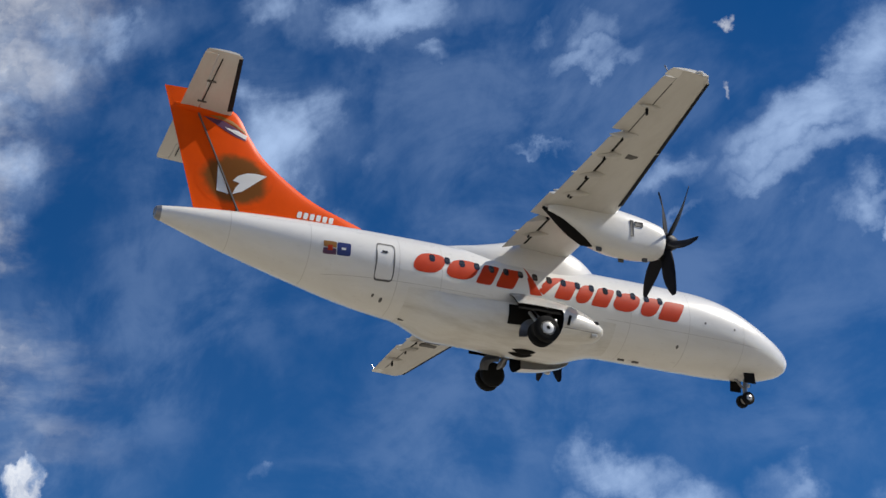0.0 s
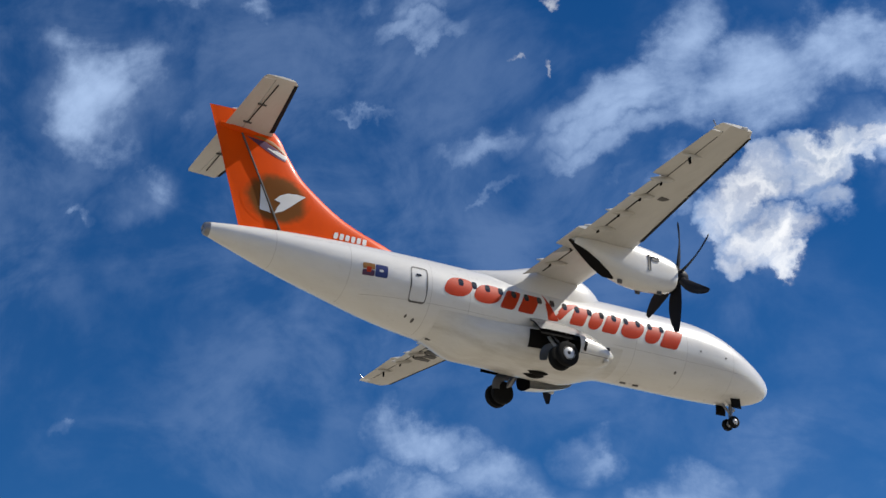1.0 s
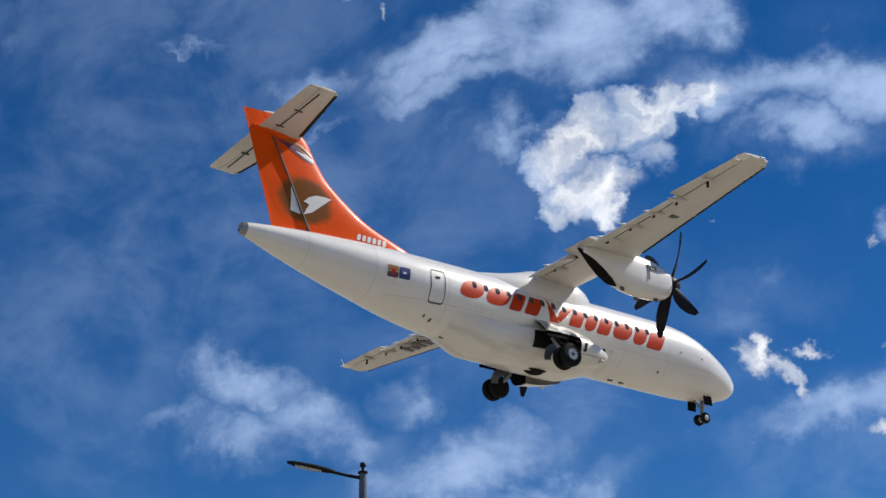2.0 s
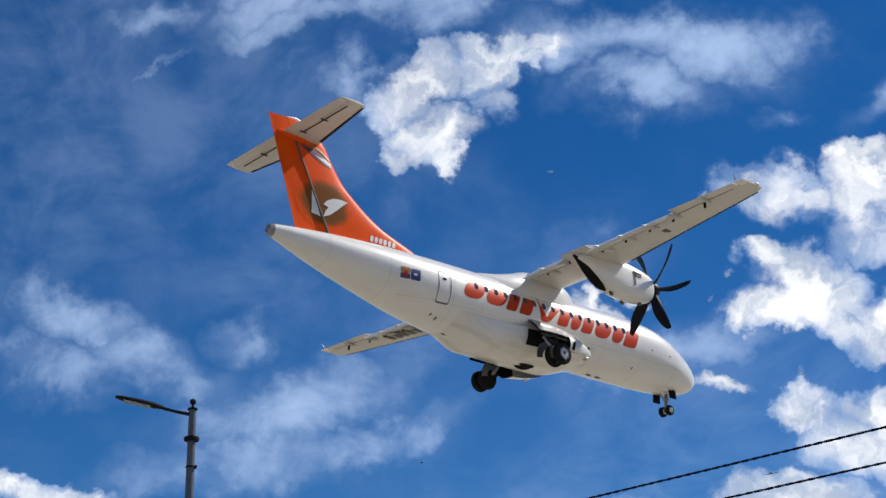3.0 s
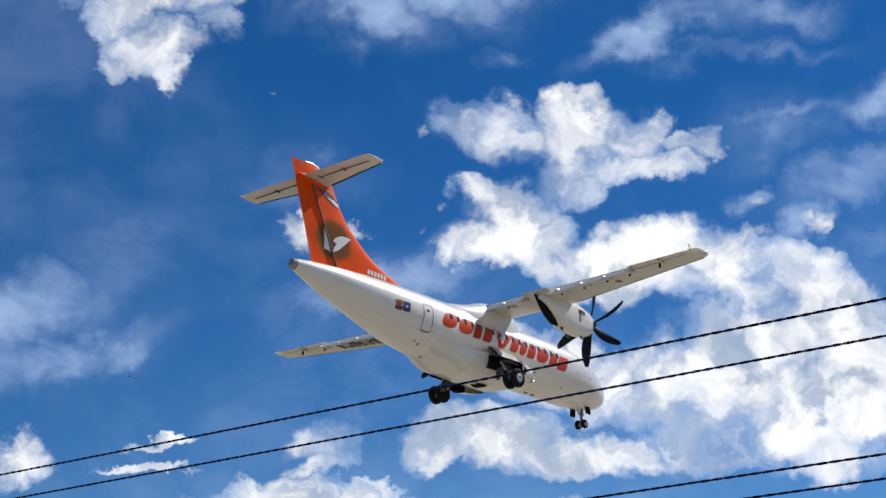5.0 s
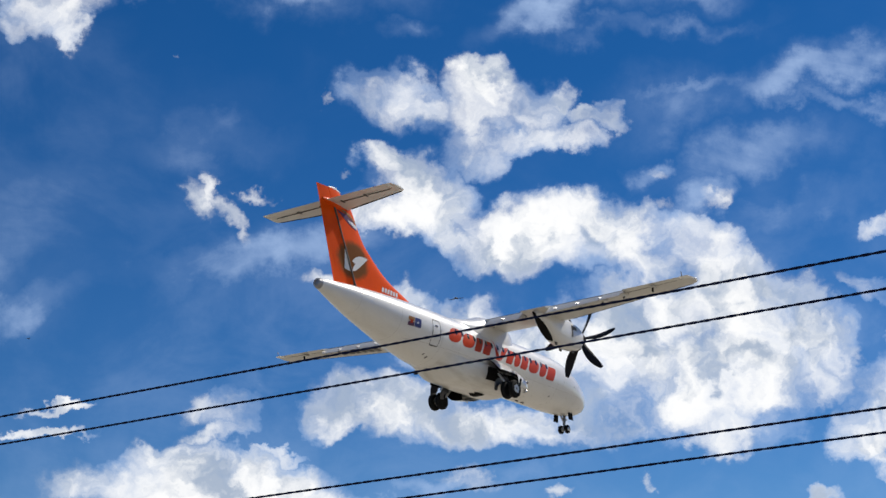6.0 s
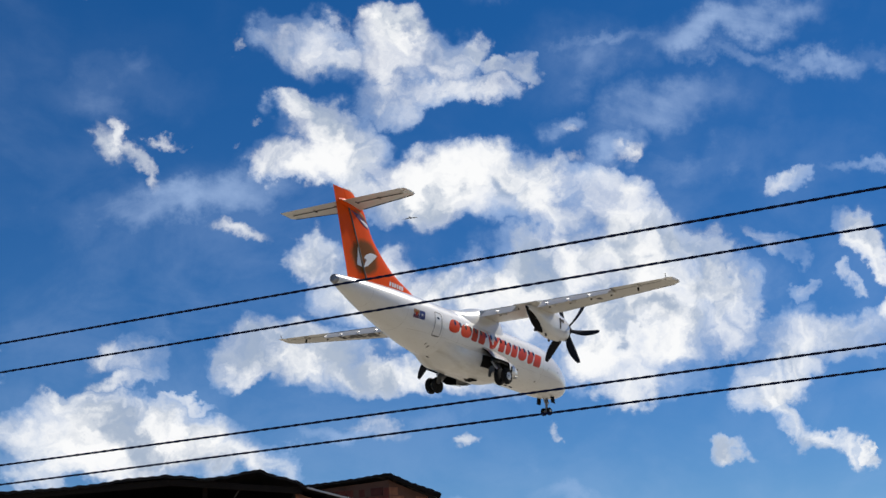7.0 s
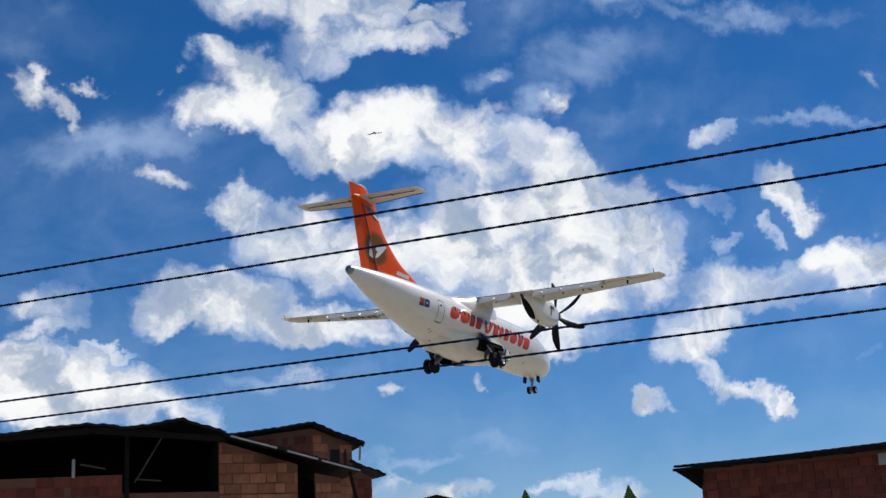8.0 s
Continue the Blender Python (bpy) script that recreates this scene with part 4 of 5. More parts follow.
    lm = bmesh.new()
    tube(lm, [(9.38, 0.0, -1.55), (9.46, 0, -1.55)], [0.06, 0.075], 12)
    part("taxi_light", lm, RIM, ng)
    # fin with a long dorsal fillet
    FIN = [(1.00, -4.2, -10.62), (1.45, -4.75, -10.76), (1.72, -5.35, -10.84), (1.95, -6.05, -10.91), (2.2, -6.70, -10.99), (2.5, -7.26, -11.08), (3.0, -7.98, -11.24), (3.5, -8.58, -11.39), (4.24, -9.12, -11.62), (4.9, -9.55, -11.83), (5.48, -10.45, -12.02)]
    fb = bmesh.new()

    def fin_rings(c0, c1, rows):
        rings = []
        for z, xl, xt in rows:
            ch = min(xl - xt, 3.2)
            ring = []
            m = 12
            xa, xb = xl + (xt - xl) * c0, xl + (xt - xl) * c1
            for side in (1, -1):
                for q in range(m + 1):
                    t = q / m if side == 1 else 1 - q / m
                    x = xa + (xb - xa) * t
                    cc = (xl - x) / (xl - xt)
                    ring.append(Vector((x, side * max(0.006, ch * foil(min(cc, 1), 0.105)[0] * 0.9 - 0.045 * ch * cc * (1 - cc) * 2), z)))
            rings.append(ring)
        return rings

    rows = [(zz,) + tuple(r) for zz, r in ((z, eased([(-a, b_, c_) for a, b_, c_ in FIN], -z)) for z in [1.0 + 4.48 * i / 32 for i in range(33)])]
    def hinge(z, xl, xt):
        xh = -9.10 - 0.48 * (z - 1.0)
        return (xl - xh) / (xl - xt)
    fr, rr = [], []
    for r in rows:
        h = min(0.93, max(0.05, hinge(*r)))
        fr.append(fin_rings(0.0, h, [r])[0])
        rr.append(fin_rings(h + 0.012, 1.0, [r])[0])
    skin(fb, fr)
    bmesh.ops.remove_doubles(fb, verts=fb.verts[:], dist=0.0008)
    fin = part("fin", fb, ORANGE, plane, "orange fin with a brown and white emblem")
    rb = bmesh.new()
    skin(rb, rr)
    bmesh.ops.remove_doubles(rb, verts=rb.verts[:], dist=0.0008)
    part("rudder", rb, ORANGE, plane, "orange rudder")
    hg = bmesh.new()
    skin(hg, [[Vector((-9.115 - 0.48 * (z - 1.0) + dx, dy, z)) for dx, dy in ((0.022, 0.16), (0.022, -0.16), (-0.022, -0.16), (-0.022, 0.16))] for z in (1.0, 2.5, 4.6)])
    part("hinge_gap", hg, SEAM, fin)

    def fin_y(x, z):
        xl, xt = eased([(-a, b_, c_) for a, b_, c_ in FIN], -z)
        ch = min(xl - xt, 3.2)
        cc = min(1, max(0, (xl - x) / (xl - xt)))
        return max(0.006, ch * foil(cc, 0.105)[0] * 0.9 - 0.045 * ch * cc * (1 - cc) * 2)

    def fin_mark(outline, material, name, label, off=0.008, rings=4):
        for side in (-1, 1):
            bm = bmesh.new()
            cx = sum(p[0] for p in outline) / len(outline)
            cz = sum(p[1] for p in outline) / len(outline)
            hub = bm.verts.new((cx, side * (fin_y(cx, cz) + off), cz))
            last = None
            for r in range(1, rings + 1):
                k = r / rings
                ring = [bm.verts.new((cx + (x - cx) * k, side * (fin_y(cx + (x - cx) * k, cz + (z - cz) * k) + off), cz + (z - cz) * k)) for x, z in outline]
                for i in range(len(ring)):
                    j = (i + 1) % len(ring)
                    bm.faces.new((hub, ring[i], ring[j]) if last is None else (last[i], ring[i], ring[j], last[j]))
                last = ring
            part(name, bm, material, fin, label)

    disc = [(-9.42 + 1.32 * math.cos(2 * math.pi * i / 40), 2.42 + 1.0 * math.sin(2 * math.pi * i / 40)) for i in range(40)]
    fin_mark(disc, BROWN, "emblem_disc", "brown sunburst emblem", 0.004, 8)
    fin_mark([(-10.06, 2.88), (-10.03, 2.4), (-10.02, 1.96), (-9.80, 1.93), (-9.62, 1.90), (-9.76, 2.25), (-9.92, 2.60)], WHITE, "emblem_sail", "white sail shape", 0.014)
    fin_mark([(-9.50, 1.92), (-9.20, 2.06), (-8.96, 2.27), (-8.72, 2.50), (-8.43, 2.76), (-8.75, 2.78), (-9.08, 2.74), (-9.36, 2.60), (-9.53, 2.40), (-9.30, 2.34), (-9.42, 2.16)], WHITE, "emblem_wing", "white wing shape", 0.014)
    fin_mark([(-10.69, 4.56), (-10.26, 4.33), (-9.90, 4.14), (-9.58, 4.00), (-9.22, 3.92), (-9.20, 4.12), (-9.55, 4.32), (-10.0, 4.50)], PURPLE, "swoosh", "plum swoosh", 0.010)
    fin_mark([(-9.95, 4.28), (-9.58, 4.10), (-9.20, 3.98), (-9.19, 4.14), (-9.50, 4.24)], WHITE, "swoosh_edge", "white swoosh", 0.014)
    fin_mark([(-10.5, 4.62), (-10.0, 4.53), (-9.55, 4.36), (-9.22, 4.20), (-9.26, 4.32), (-9.7, 4.56), (-10.1, 4.66)], YELLOW, "swoosh_edge", "amber swoosh", 0.012)
    for i in range(6):
        x = -7.26 + 0.215 * i
        fin_mark(rounded(x - 0.075, x + 0.075, 1.50, 1.73, 0.02, 6, 16), WHITE, "marking_bar", "white bar", 0.012, 2)
    tb = bmesh.new()
    tube(tb, [(-10.35, 0, 5.46), (-10.8, 0, 5.53), (-11.2, 0, 5.52)], [0.05, 0.09, 0.04], 10)
    part("fin_cap", tb, WHITE, fin, "white fin cap")
    for s in (-1, 1):
        st = part("tailplane", panel(bmesh.new(), mirrored(span(TAIL, 0.10, 3.5, 8), s) + mirrored([TAIL[2]], s), 0.0, 0.64), GREY, plane, "pale grey tailplane")
        part("elevator", panel(bmesh.new(), mirrored(span(TAIL, 0.16, 3.45, 8), s), 0.655, 1.0), GREY, st)
        part("tailplane_tip", panel(bmesh.new(), mirrored(span(TAIL, 3.47, 3.66, 2), s), 0.65, 1.0), GREY, st)
        # Black strip on the hinge line, painted for the shade in the slot.
        sl = bmesh.new()
        box(sl, (-10.878, min(s * 0.66, s * 3.26), 4.755), (-10.846, max(s * 0.66, s * 3.26), 4.79), 0.006)
        part("elevator_slot", sl, SOOT_AND_SHADE, st)
        for y in (1.9, 0.62):
            sb = bmesh.new()
            box(sb, (-11.02, s * y - 0.03, 4.735), (-10.72, s * y + 0.03, 4.785), 0.01)
            part("hinge_bracket", sb, SEAM, st)
        bo = bmesh.new()
        rws = []
        for y, xle, chord, z, thick in mirrored(span(TAIL, 0.35, 3.48, 8), s):
            cs = [0.11 * (q / 6) ** 2 for q in range(7)]
            up = [(c2, foil(c2, thick)[0]) for c2 in cs][::-1]
            lo = [(c2, foil(c2, thick)[1]) for c2 in cs][1:]
            rws.append([Vector((xle - c2 * chord + 0.008, y, z + h * chord + (0.006 if h > 0.01 else -0.006))) for c2, h in up + lo])
        skin(bo, rws, closed=False, cap0=False, cap1=False)
        part("deicing_boot", bo, BOOT, st, "black rubber leading edge boot")
    # tailplane bullet
    bl = bmesh.new()
    tube(bl, [(-9.55, 0, 4.78), (-9.9, 0, 4.79), (-10.6, 0, 4.8), (-11.2, 0, 4.82), (-11.6, 0, 4.84)], [0.03, 0.12, 0.20, 0.20, 0.08], 14, 0.9)
    part("tail_bullet", bl, ORANGE, plane)
    # side markings, doors and windows on both sides
    for side in (-1, 1):
        words = [(-3.72, -2.66, -0.30, 0.52), (-2.58, -1.50, -0.32, 0.50), (-1.46, -0.84, -0.34, 0.48), (-0.76, -0.06, -0.34, 0.48), (1.34, 2.00, -0.36, 0.46), (2.06, 2.66, -0.37, 0.44), (2.70, 3.38, -0.37, 0.44), (3.44, 4.42, -0.38, 0.42), (4.48, 5.18, -0.40, 0.42), (5.22, 6.06, -0.42, 0.40)]
        for i, (x0, x1, z0, z1) in enumerate(words):
            wb = bmesh.new()
            decal(wb, rounded(x0 + 0.03, x1 - 0.03, z0 + 0.08, z1, -0.17 * side, 2.6 if i in (0, 1, 5, 7, 8) else 9.0), side)
            part("wordmark_block", wb, RED, plane, "slanted vermilion block")
        for outline in ([(0.18, 0.68), (0.30, 0.52), (0.44, 0.28), (0.60, 0.0), (0.80, -0.28), (0.58, -0.31), (0.36, -0.31), (0.31, -0.05), (0.26, 0.2)],
                        [(0.66, -0.13), (0.82, 0.16), (1.0, 0.36), (1.24, 0.48), (1.50, 0.53), (1.66, 0.52), (1.45, 0.36), (1.2, 0.14), (1.0, -0.08), (0.84, -0.24)]):
            wb = bmesh.new()
            decal(wb, outline[::side], side)
            part("wordmark_block", wb, RED, plane, "vermilion wedge")
        for i in range(17):
            x = 5.22 - 0.52 * i
            gb = bmesh.new()
            decal(gb, rounded(x - 0.10, x + 0.10, 0.20, 0.48, 0, 3.0, 16), side, 0.010, 2)
            part("cabin_window", gb, GLASS, plane, "dark cabin window")
        db = bmesh.new()
        loop_decal(db, rounded(-4.99, -4.36, -0.68, 0.56, 0.0, 9.0, 40), 0.05, side)
        door = part("service_door", db, SEAM, plane, "white door outlined by a dark seam")
        hb = bmesh.new()
        decal(hb, rounded(-4.80, -4.60, 0.20, 0.29, 0, 6, 12), side, 0.012, 2)
        part("door_window", hb, GLASS, door)
        flag0 = bmesh.new()
        decal(flag0, rounded(-6.72, -5.80, -0.26, 0.36, 0, 14, 32), side, 0.006, 3)
        fl = part("flag_patch", flag0, WHITE, plane, "small dark flag patch with amber and blue fields")
        for x0, x1, z0, z1, mm in ((-6.70, -6.28, 0.12, 0.33, YELLOW), (-6.70, -6.28, -0.10, 0.10, PURPLE), (-6.26, -5.82, -0.10, 0.33, DEEPBLUE), (-6.56, -6.40, 0.02, 0.20, RED), (-6.12, -5.98, 0.08, 0.16, WHITE)):
            q = bmesh.new()
            decal(q, rounded(x0, x1, z0, z1, 0, 14, 24), side, 0.010 if x1 - x0 > 0.3 else 0.013, 2)
            part("flag_field", q, mm, fl)
        # small ports and drains low on the side
        for x, z, r in ((-3.64, -0.87, 0.035), (-4.84, -1.02, 0.04), (-4.55, -1.10, 0.05), (6.95, -0.17, 0.04), (8.14, -0.19, 0.04), (6.04, -1.04, 0.05)):
            pb = bmesh.new()
            decal(pb, rounded(x - r, x + r, z - r, z + r, 0, 2, 10), side, 0.010, 1)
            part("static_port", pb, SEAM, plane)
        wb = bmesh.new()
        decal(wb, [(9.55, 0.42), (8.95, 0.42), (8.75, 0.74), (9.05, 0.72), (9.40, 0.55)], side, 0.008, 3)
        part("cockpit_window", wb, GLASS, plane, "dark cockpit window")
    for x, z in ((4.38, -1.40), (4.93, -1.40), (-3.6, -1.34)):
        ab = bmesh.new()
        box(ab, (x - 0.14, -0.10, z - 0.07), (x + 0.10, -0.02, z + 0.05), 0.01)
        part("blade_antenna", ab, SEAM, plane)
    for x in (7.0, 5.2):
        ab = bmesh.new()
        box(ab, (x - 0.14, -0.02, 1.38), (x + 0.12, 0.02, 1.58), 0.01)
        part("blade_antenna", ab, WHITE, plane)
    props = []
    for s in (-1, 1):
        props.append(build_propeller(plane, s))
    return plane, props


airliner, propellers = build_plane()

# ---- ground ----
gm = bmesh.new()
N = 48
vs = {}
for i in range(N + 1):
    for j in range(N + 1):
        x, y = (i / N - 0.5) * 2, (j / N - 0.5) * 2
        x, y = 2500 * x * abs(x) ** 1.5, 2500 * y * abs(y) ** 1.5
        h = 0.6 * noise.noise((x * 0.01, y * 0.01, 0.0)) * min(1, max(0, (math.hypot(x, y) - 60) / 100))
        vs[i, j] = gm.verts.new((x, y, h))
for i in range(N):
    for j in range(N):
        gm.faces.new((vs[i, j], vs[i + 1, j], vs[i + 1, j + 1], vs[i, j + 1]))
tagged(part("ground", gm, EARTH), "dry earth with patches of grass", "ground", kind="structure")


# ---- street lamp ----
def build_lamp():
    at = Vector((-7.92, 23.39, 0.11))
    lamp = empty("street_lamp", Matrix.Translation(at))
    tagged(lamp, "grey steel street lamp post with one dark flat lamp head", "street lamp")
    b = bmesh.new()
    tube(b, [(0, 0, -0.11), (0, 0, 3.0), (0, 0, 6.0), (0, 0, 8.44)], [0.11, 0.095, 0.078, 0.062], 20)
    part("post", b, POLE, lamp)
    b = bmesh.new()
    box(b, (-0.2, -0.2, -0.11), (0.2, 0.2, -0.08), 0.008)
    part("base_plate", b, POLE, lamp)
    b = bmesh.new()
    spun(b, [(7.90, 0.07), (7.91, 0.12), (7.945, 0.13), (7.975, 0.12), (7.985, 0.07)], "z", n=20)
    part("collar", b, HEAD, lamp)
    b = bmesh.new()
    spun(b, [(7.46, 0.065), (7.462, 0.082), (7.485, 0.082), (7.487, 0.065)], "z", n=16)
    box(b, (0.05, -0.02, 7.44), (0.11, 0.02, 7.50), 0.008)
    part("clamp", b, HEAD, lamp)
    b = bmesh.new()
    spun(b, [(8.43, 0.062), (8.44, 0.085), (8.465, 0.085), (8.47, 0.03), (8.53, 0.018), (8.545, 0.045), (8.58, 0.055), (8.615, 0.04), (8.63, 0.01)], "z", n=16)
    part("cap", b, HEAD, lamp)
    b = bmesh.new()
    tube(b, [(-0.04, -0.02, 8.36), (-0.24, -0.08, 8.40), (-0.46, -0.16, 8.455)], [0.030, 0.026, 0.026], 10)
    part("arm", b, HEAD, lamp)
    b = bmesh.new()
    d = Vector((-1.15, -0.42, 0.0)).normalized()
    n = Vector((-d.y, d.x, 0))
    rings = []
    for q, w, t in ((0.0, 0.035, 0.030), (0.06, 0.07, 0.045), (0.18, 0.11, 0.055), (0.38, 0.135, 0.055), (0.58, 0.13, 0.045), (0.72, 0.11, 0.035), (0.80, 0.06, 0.02)):
        c = Vector((-0.44, -0.155, 8.455)) + d * q + Vector((0, 0, 0.21 * q))
        rings.append([c + n * (w * math.cos(a)) + Vector((0, 0, t * math.sin(a) * (1.0 if math.sin(a) > 0 else 0.6))) for a in [2 * math.pi * i / 16 for i in range(16)]])
    skin(b, rings)
    head = part("lamp_head", b, HEAD, lamp, "dark flat lamp head")
    b = bmesh.new()
    rings = []
    for q, w in ((0.22, 0.08), (0.66, 0.085)):
        c = Vector((-0.44, -0.155, 8.455 - 0.036)) + d * q + Vector((0, 0, 0.21 * q))
        rings.append([c + n * w, c - n * w, c - n * w + Vector((0, 0, 0.01)), c + n * w + Vector((0, 0, 0.01))])
    skin(b, rings)
    part("lens", b, STEEL, head)
    b = bmesh.new()
    spun(b, [(6.48, 0.075), (6.485, 0.10), (6.53, 0.10), (6.535, 0.075)], "z", n=16)
    box(b, (-0.20, -0.03, 6.47), (-0.09, 0.03, 6.53), 0.01)
    box(b, (0.09, -0.02, 6.44), (0.15, 0.02, 6.50), 0.01)
    part("bracket", b, HEAD, lamp)
    b = bmesh.new()
    spun(b, [(-0.05, 0.01), (-0.04, 0.035), (0.0, 0.045), (0.04, 0.035), (0.05, 0.01)], "x", (-0.27, 0, 6.48), 12)
    part("insulator", b, HEAD, lamp)


build_lamp()


# ---- overhead cables, each twisted from two strands ----
def cable(a, b, sag, r=0.0125, strands=2, pitch=0.30, label="black twisted overhead cable"):
    a, b = Vector(a), Vector(b)
    n = max(24, int((b - a).length / (pitch / 6))) if strands > 1 else 40
    bm = bmesh.new()
    side = (b - a).cross(Vector((0, 0, 1))).normalized()
    for s in range(strands):
        pts = []
        for k in range(n + 1):
            q = k / n
            p = a.lerp(b, q) - Vector((0, 0, sag * 4 * q * (1 - q)))
            if strands > 1:
                w = 2 * math.pi * q * (b - a).length / pitch + math.pi * s
                p = p + side * (math.cos(w) * r * 0.5) + Vector((0, 0, math.sin(w) * r * 0.5))
            pts.append(p)
        tube(bm, pts, r, 5)
    ob = part("overhead_cable", bm, CABLE, None, "", 60)
    return tagged(ob, label, "cable", "cables over the street")


def run(x, slope, z0):
    """A point of the line in plan along which the cables hang."""
    return (x, 19.02 - 0.807 * x, z0 + slope * x)


for z0, slope, r in ((6.0, 0.0, 0.0115), (5.60, 0.0022, 0.011), (4.35, 0.0112, 0.0105), (4.095, 0.0132, 0.010)):
    cable(run(-26, slope, z0 + 0.10), run(16.5, slope, z0 + 0.10), 0.12, r)
cable((-8.18, 23.39, 6.59), (-26.0, 24.5, 5.4), 0.5, 0.009, 1, label="thin black cable tied to the lamp post")
cable((-8.10, 23.37, 6.57), (-24.0, 15.0, 4.4), 0.5, 0.009, 1, label="thin black cable tied to the lamp post")


def utility_pole(x, y, h):
    p = empty("utility_pole", Matrix.Translation((x, y, 0)))
    tagged(p, "grey concrete pole that carries the street cables", "pole", "cable poles")
    b = bmesh.new()
    tube(b, [(0, 0, 0), (0, 0, h)], [0.16, 0.11], 16)
    part("shaft", b, CONCRETE, p)
    for z in (6.08, 5.66, 4.40, 4.12):
        b = bmesh.new()
        spun(b, [(z - 0.05, 0.10), (z - 0.045, 0.17), (z + 0.045, 0.17), (z + 0.05, 0.10)], "z", n=14)
        part("cable_clamp", b, STEEL, p)


utility_pole(-26.15, 19.02 + 0.807 * 26.15, 7.2)
utility_pole(16.65, 19.02 - 0.807 * 16.65, 7.2)


# ---- houses of hollow clay block ----
BLOCK_MESH = {}


def block_data(w, h, material):
    key = (round(w, 3), round(h, 3), material.name)
    if key not in BLOCK_MESH:
        bm = bmesh.new()
        box(bm, (0, -0.05, 0), (w, 0.0, h))
        bmesh.ops.bevel(bm, geom=[e for e in bm.edges if all(v.co.y < -0.04 for v in e.verts)], offset=0.008, segments=1, affect="EDGES")
        me = bpy.data.meshes.new("block")
        bm.to_mesh(me)
        bm.free()
        me.materials.append(material)
        BLOCK_MESH[key] = me
    return BLOCK_MESH[key]


def block_wall(house, a, b, top, clay_mat, shown=3.1, thick=0.15, holes=(), name="wall"):
    """A wall from a to b in plan, seen from its right-hand side. top: its height at a fraction of its length. holes: (from, to, low, high). Blocks are laid above the height shown."""
    a, b = Vector((*a, 0)), Vector((*b, 0))
    L = (b - a).length
    d = (b - a) / L
    m = Matrix(((d.x, -d.y, 0, a.x), (d.y, d.x, 0, a.y), (0, 0, 1, 0), (0, 0, 0, 1)))
    bm = bmesh.new()
    cuts = sorted({0.0, L, *[h[0] for h in holes], *[h[1] for h in holes]})
    steps = []
    for c0, c1 in zip(cuts, cuts[1:]):
        k = max(1, int((c1 - c0) / 0.5))
        steps += [(c0 + (c1 - c0) * i / k, c0 + (c1 - c0) * (i + 1) / k) for i in range(k)]
    for c0, c1 in steps:
        mid = (c0 + c1) / 2
        gaps = sorted((h[2], h[3]) for h in holes if h[0] - 1e-6 <= mid <= h[1] + 1e-6)
        z = 0.0
        for g0, g1 in gaps + [(None, None)]:
            z1 = g0 if g0 is not None else None
            vs8 = []
            for s, hgt in ((c0, top(c0 / L)), (c1, top(c1 / L))):
                for y in (0.0, thick):
                    vs8 += [Vector((s, y, z)), Vector((s, y, min(hgt, z1) if z1 is not None else hgt))]
            if vs8[1].z > z + 0.01:
                v = [bm.verts.new(p) for p in vs8]
                for f in ((0, 1, 5, 4), (2, 6, 7, 3), (0, 2, 3, 1), (4, 5, 7, 6), (1, 3, 7, 5), (0, 4, 6, 2)):
                    bm.faces.new([v[i] for i in f])
            if g1 is not None:
                z = g1
    bmesh.ops.remove_doubles(bm, verts=bm.verts[:], dist=0.001)
    bmesh.ops.transform(bm, matrix=m, verts=bm.verts[:])
    wall = part(name, bm, MORTAR, house, "rough mortared wall of clay blocks", 20)
    W, H, J = 0.33, 0.20, 0.014
    row = 0
    z = shown
    while z < 9:
        s = -random.uniform(0.05, 0.28)
        any_row = False
        while s < L:
            w = W * random.choice((1, 1, 1, 0.62))
            s0, s1 = max(s, 0.0), min(s + w, L)
            ok = s1 - s0 > 0.07 and z + H < min(top(s0 / L), top(s1 / L)) + 0.02
            ok = ok and not any(s0 < h[1] - 0.01 and s1 > h[0] + 0.01 and z < h[3] - 0.02 and z + H > h[2] + 0.02 for h in holes)
            if ok:
                any_row = True
                ob = new("block", block_data(round(s1 - s0 - J, 2), H - J, clay_mat))
                ob.parent = wall
                ob.matrix_basis = m @ Matrix.Translation((s0 + J / 2, random.uniform(0.018, 0.046), z + J / 2 + random.uniform(-0.006, 0.006))) @ Matrix.Rotation(radians(random.uniform(-1.6, 1.6)), 4, "Y") @ Matrix.Rotation(radians(random.uniform(-2.0, 2.0)), 4, "Z")
            s += w
        row += 1
        z += H
        if z > max(top(0), top(0.5), top(1)):
            break
    return wall


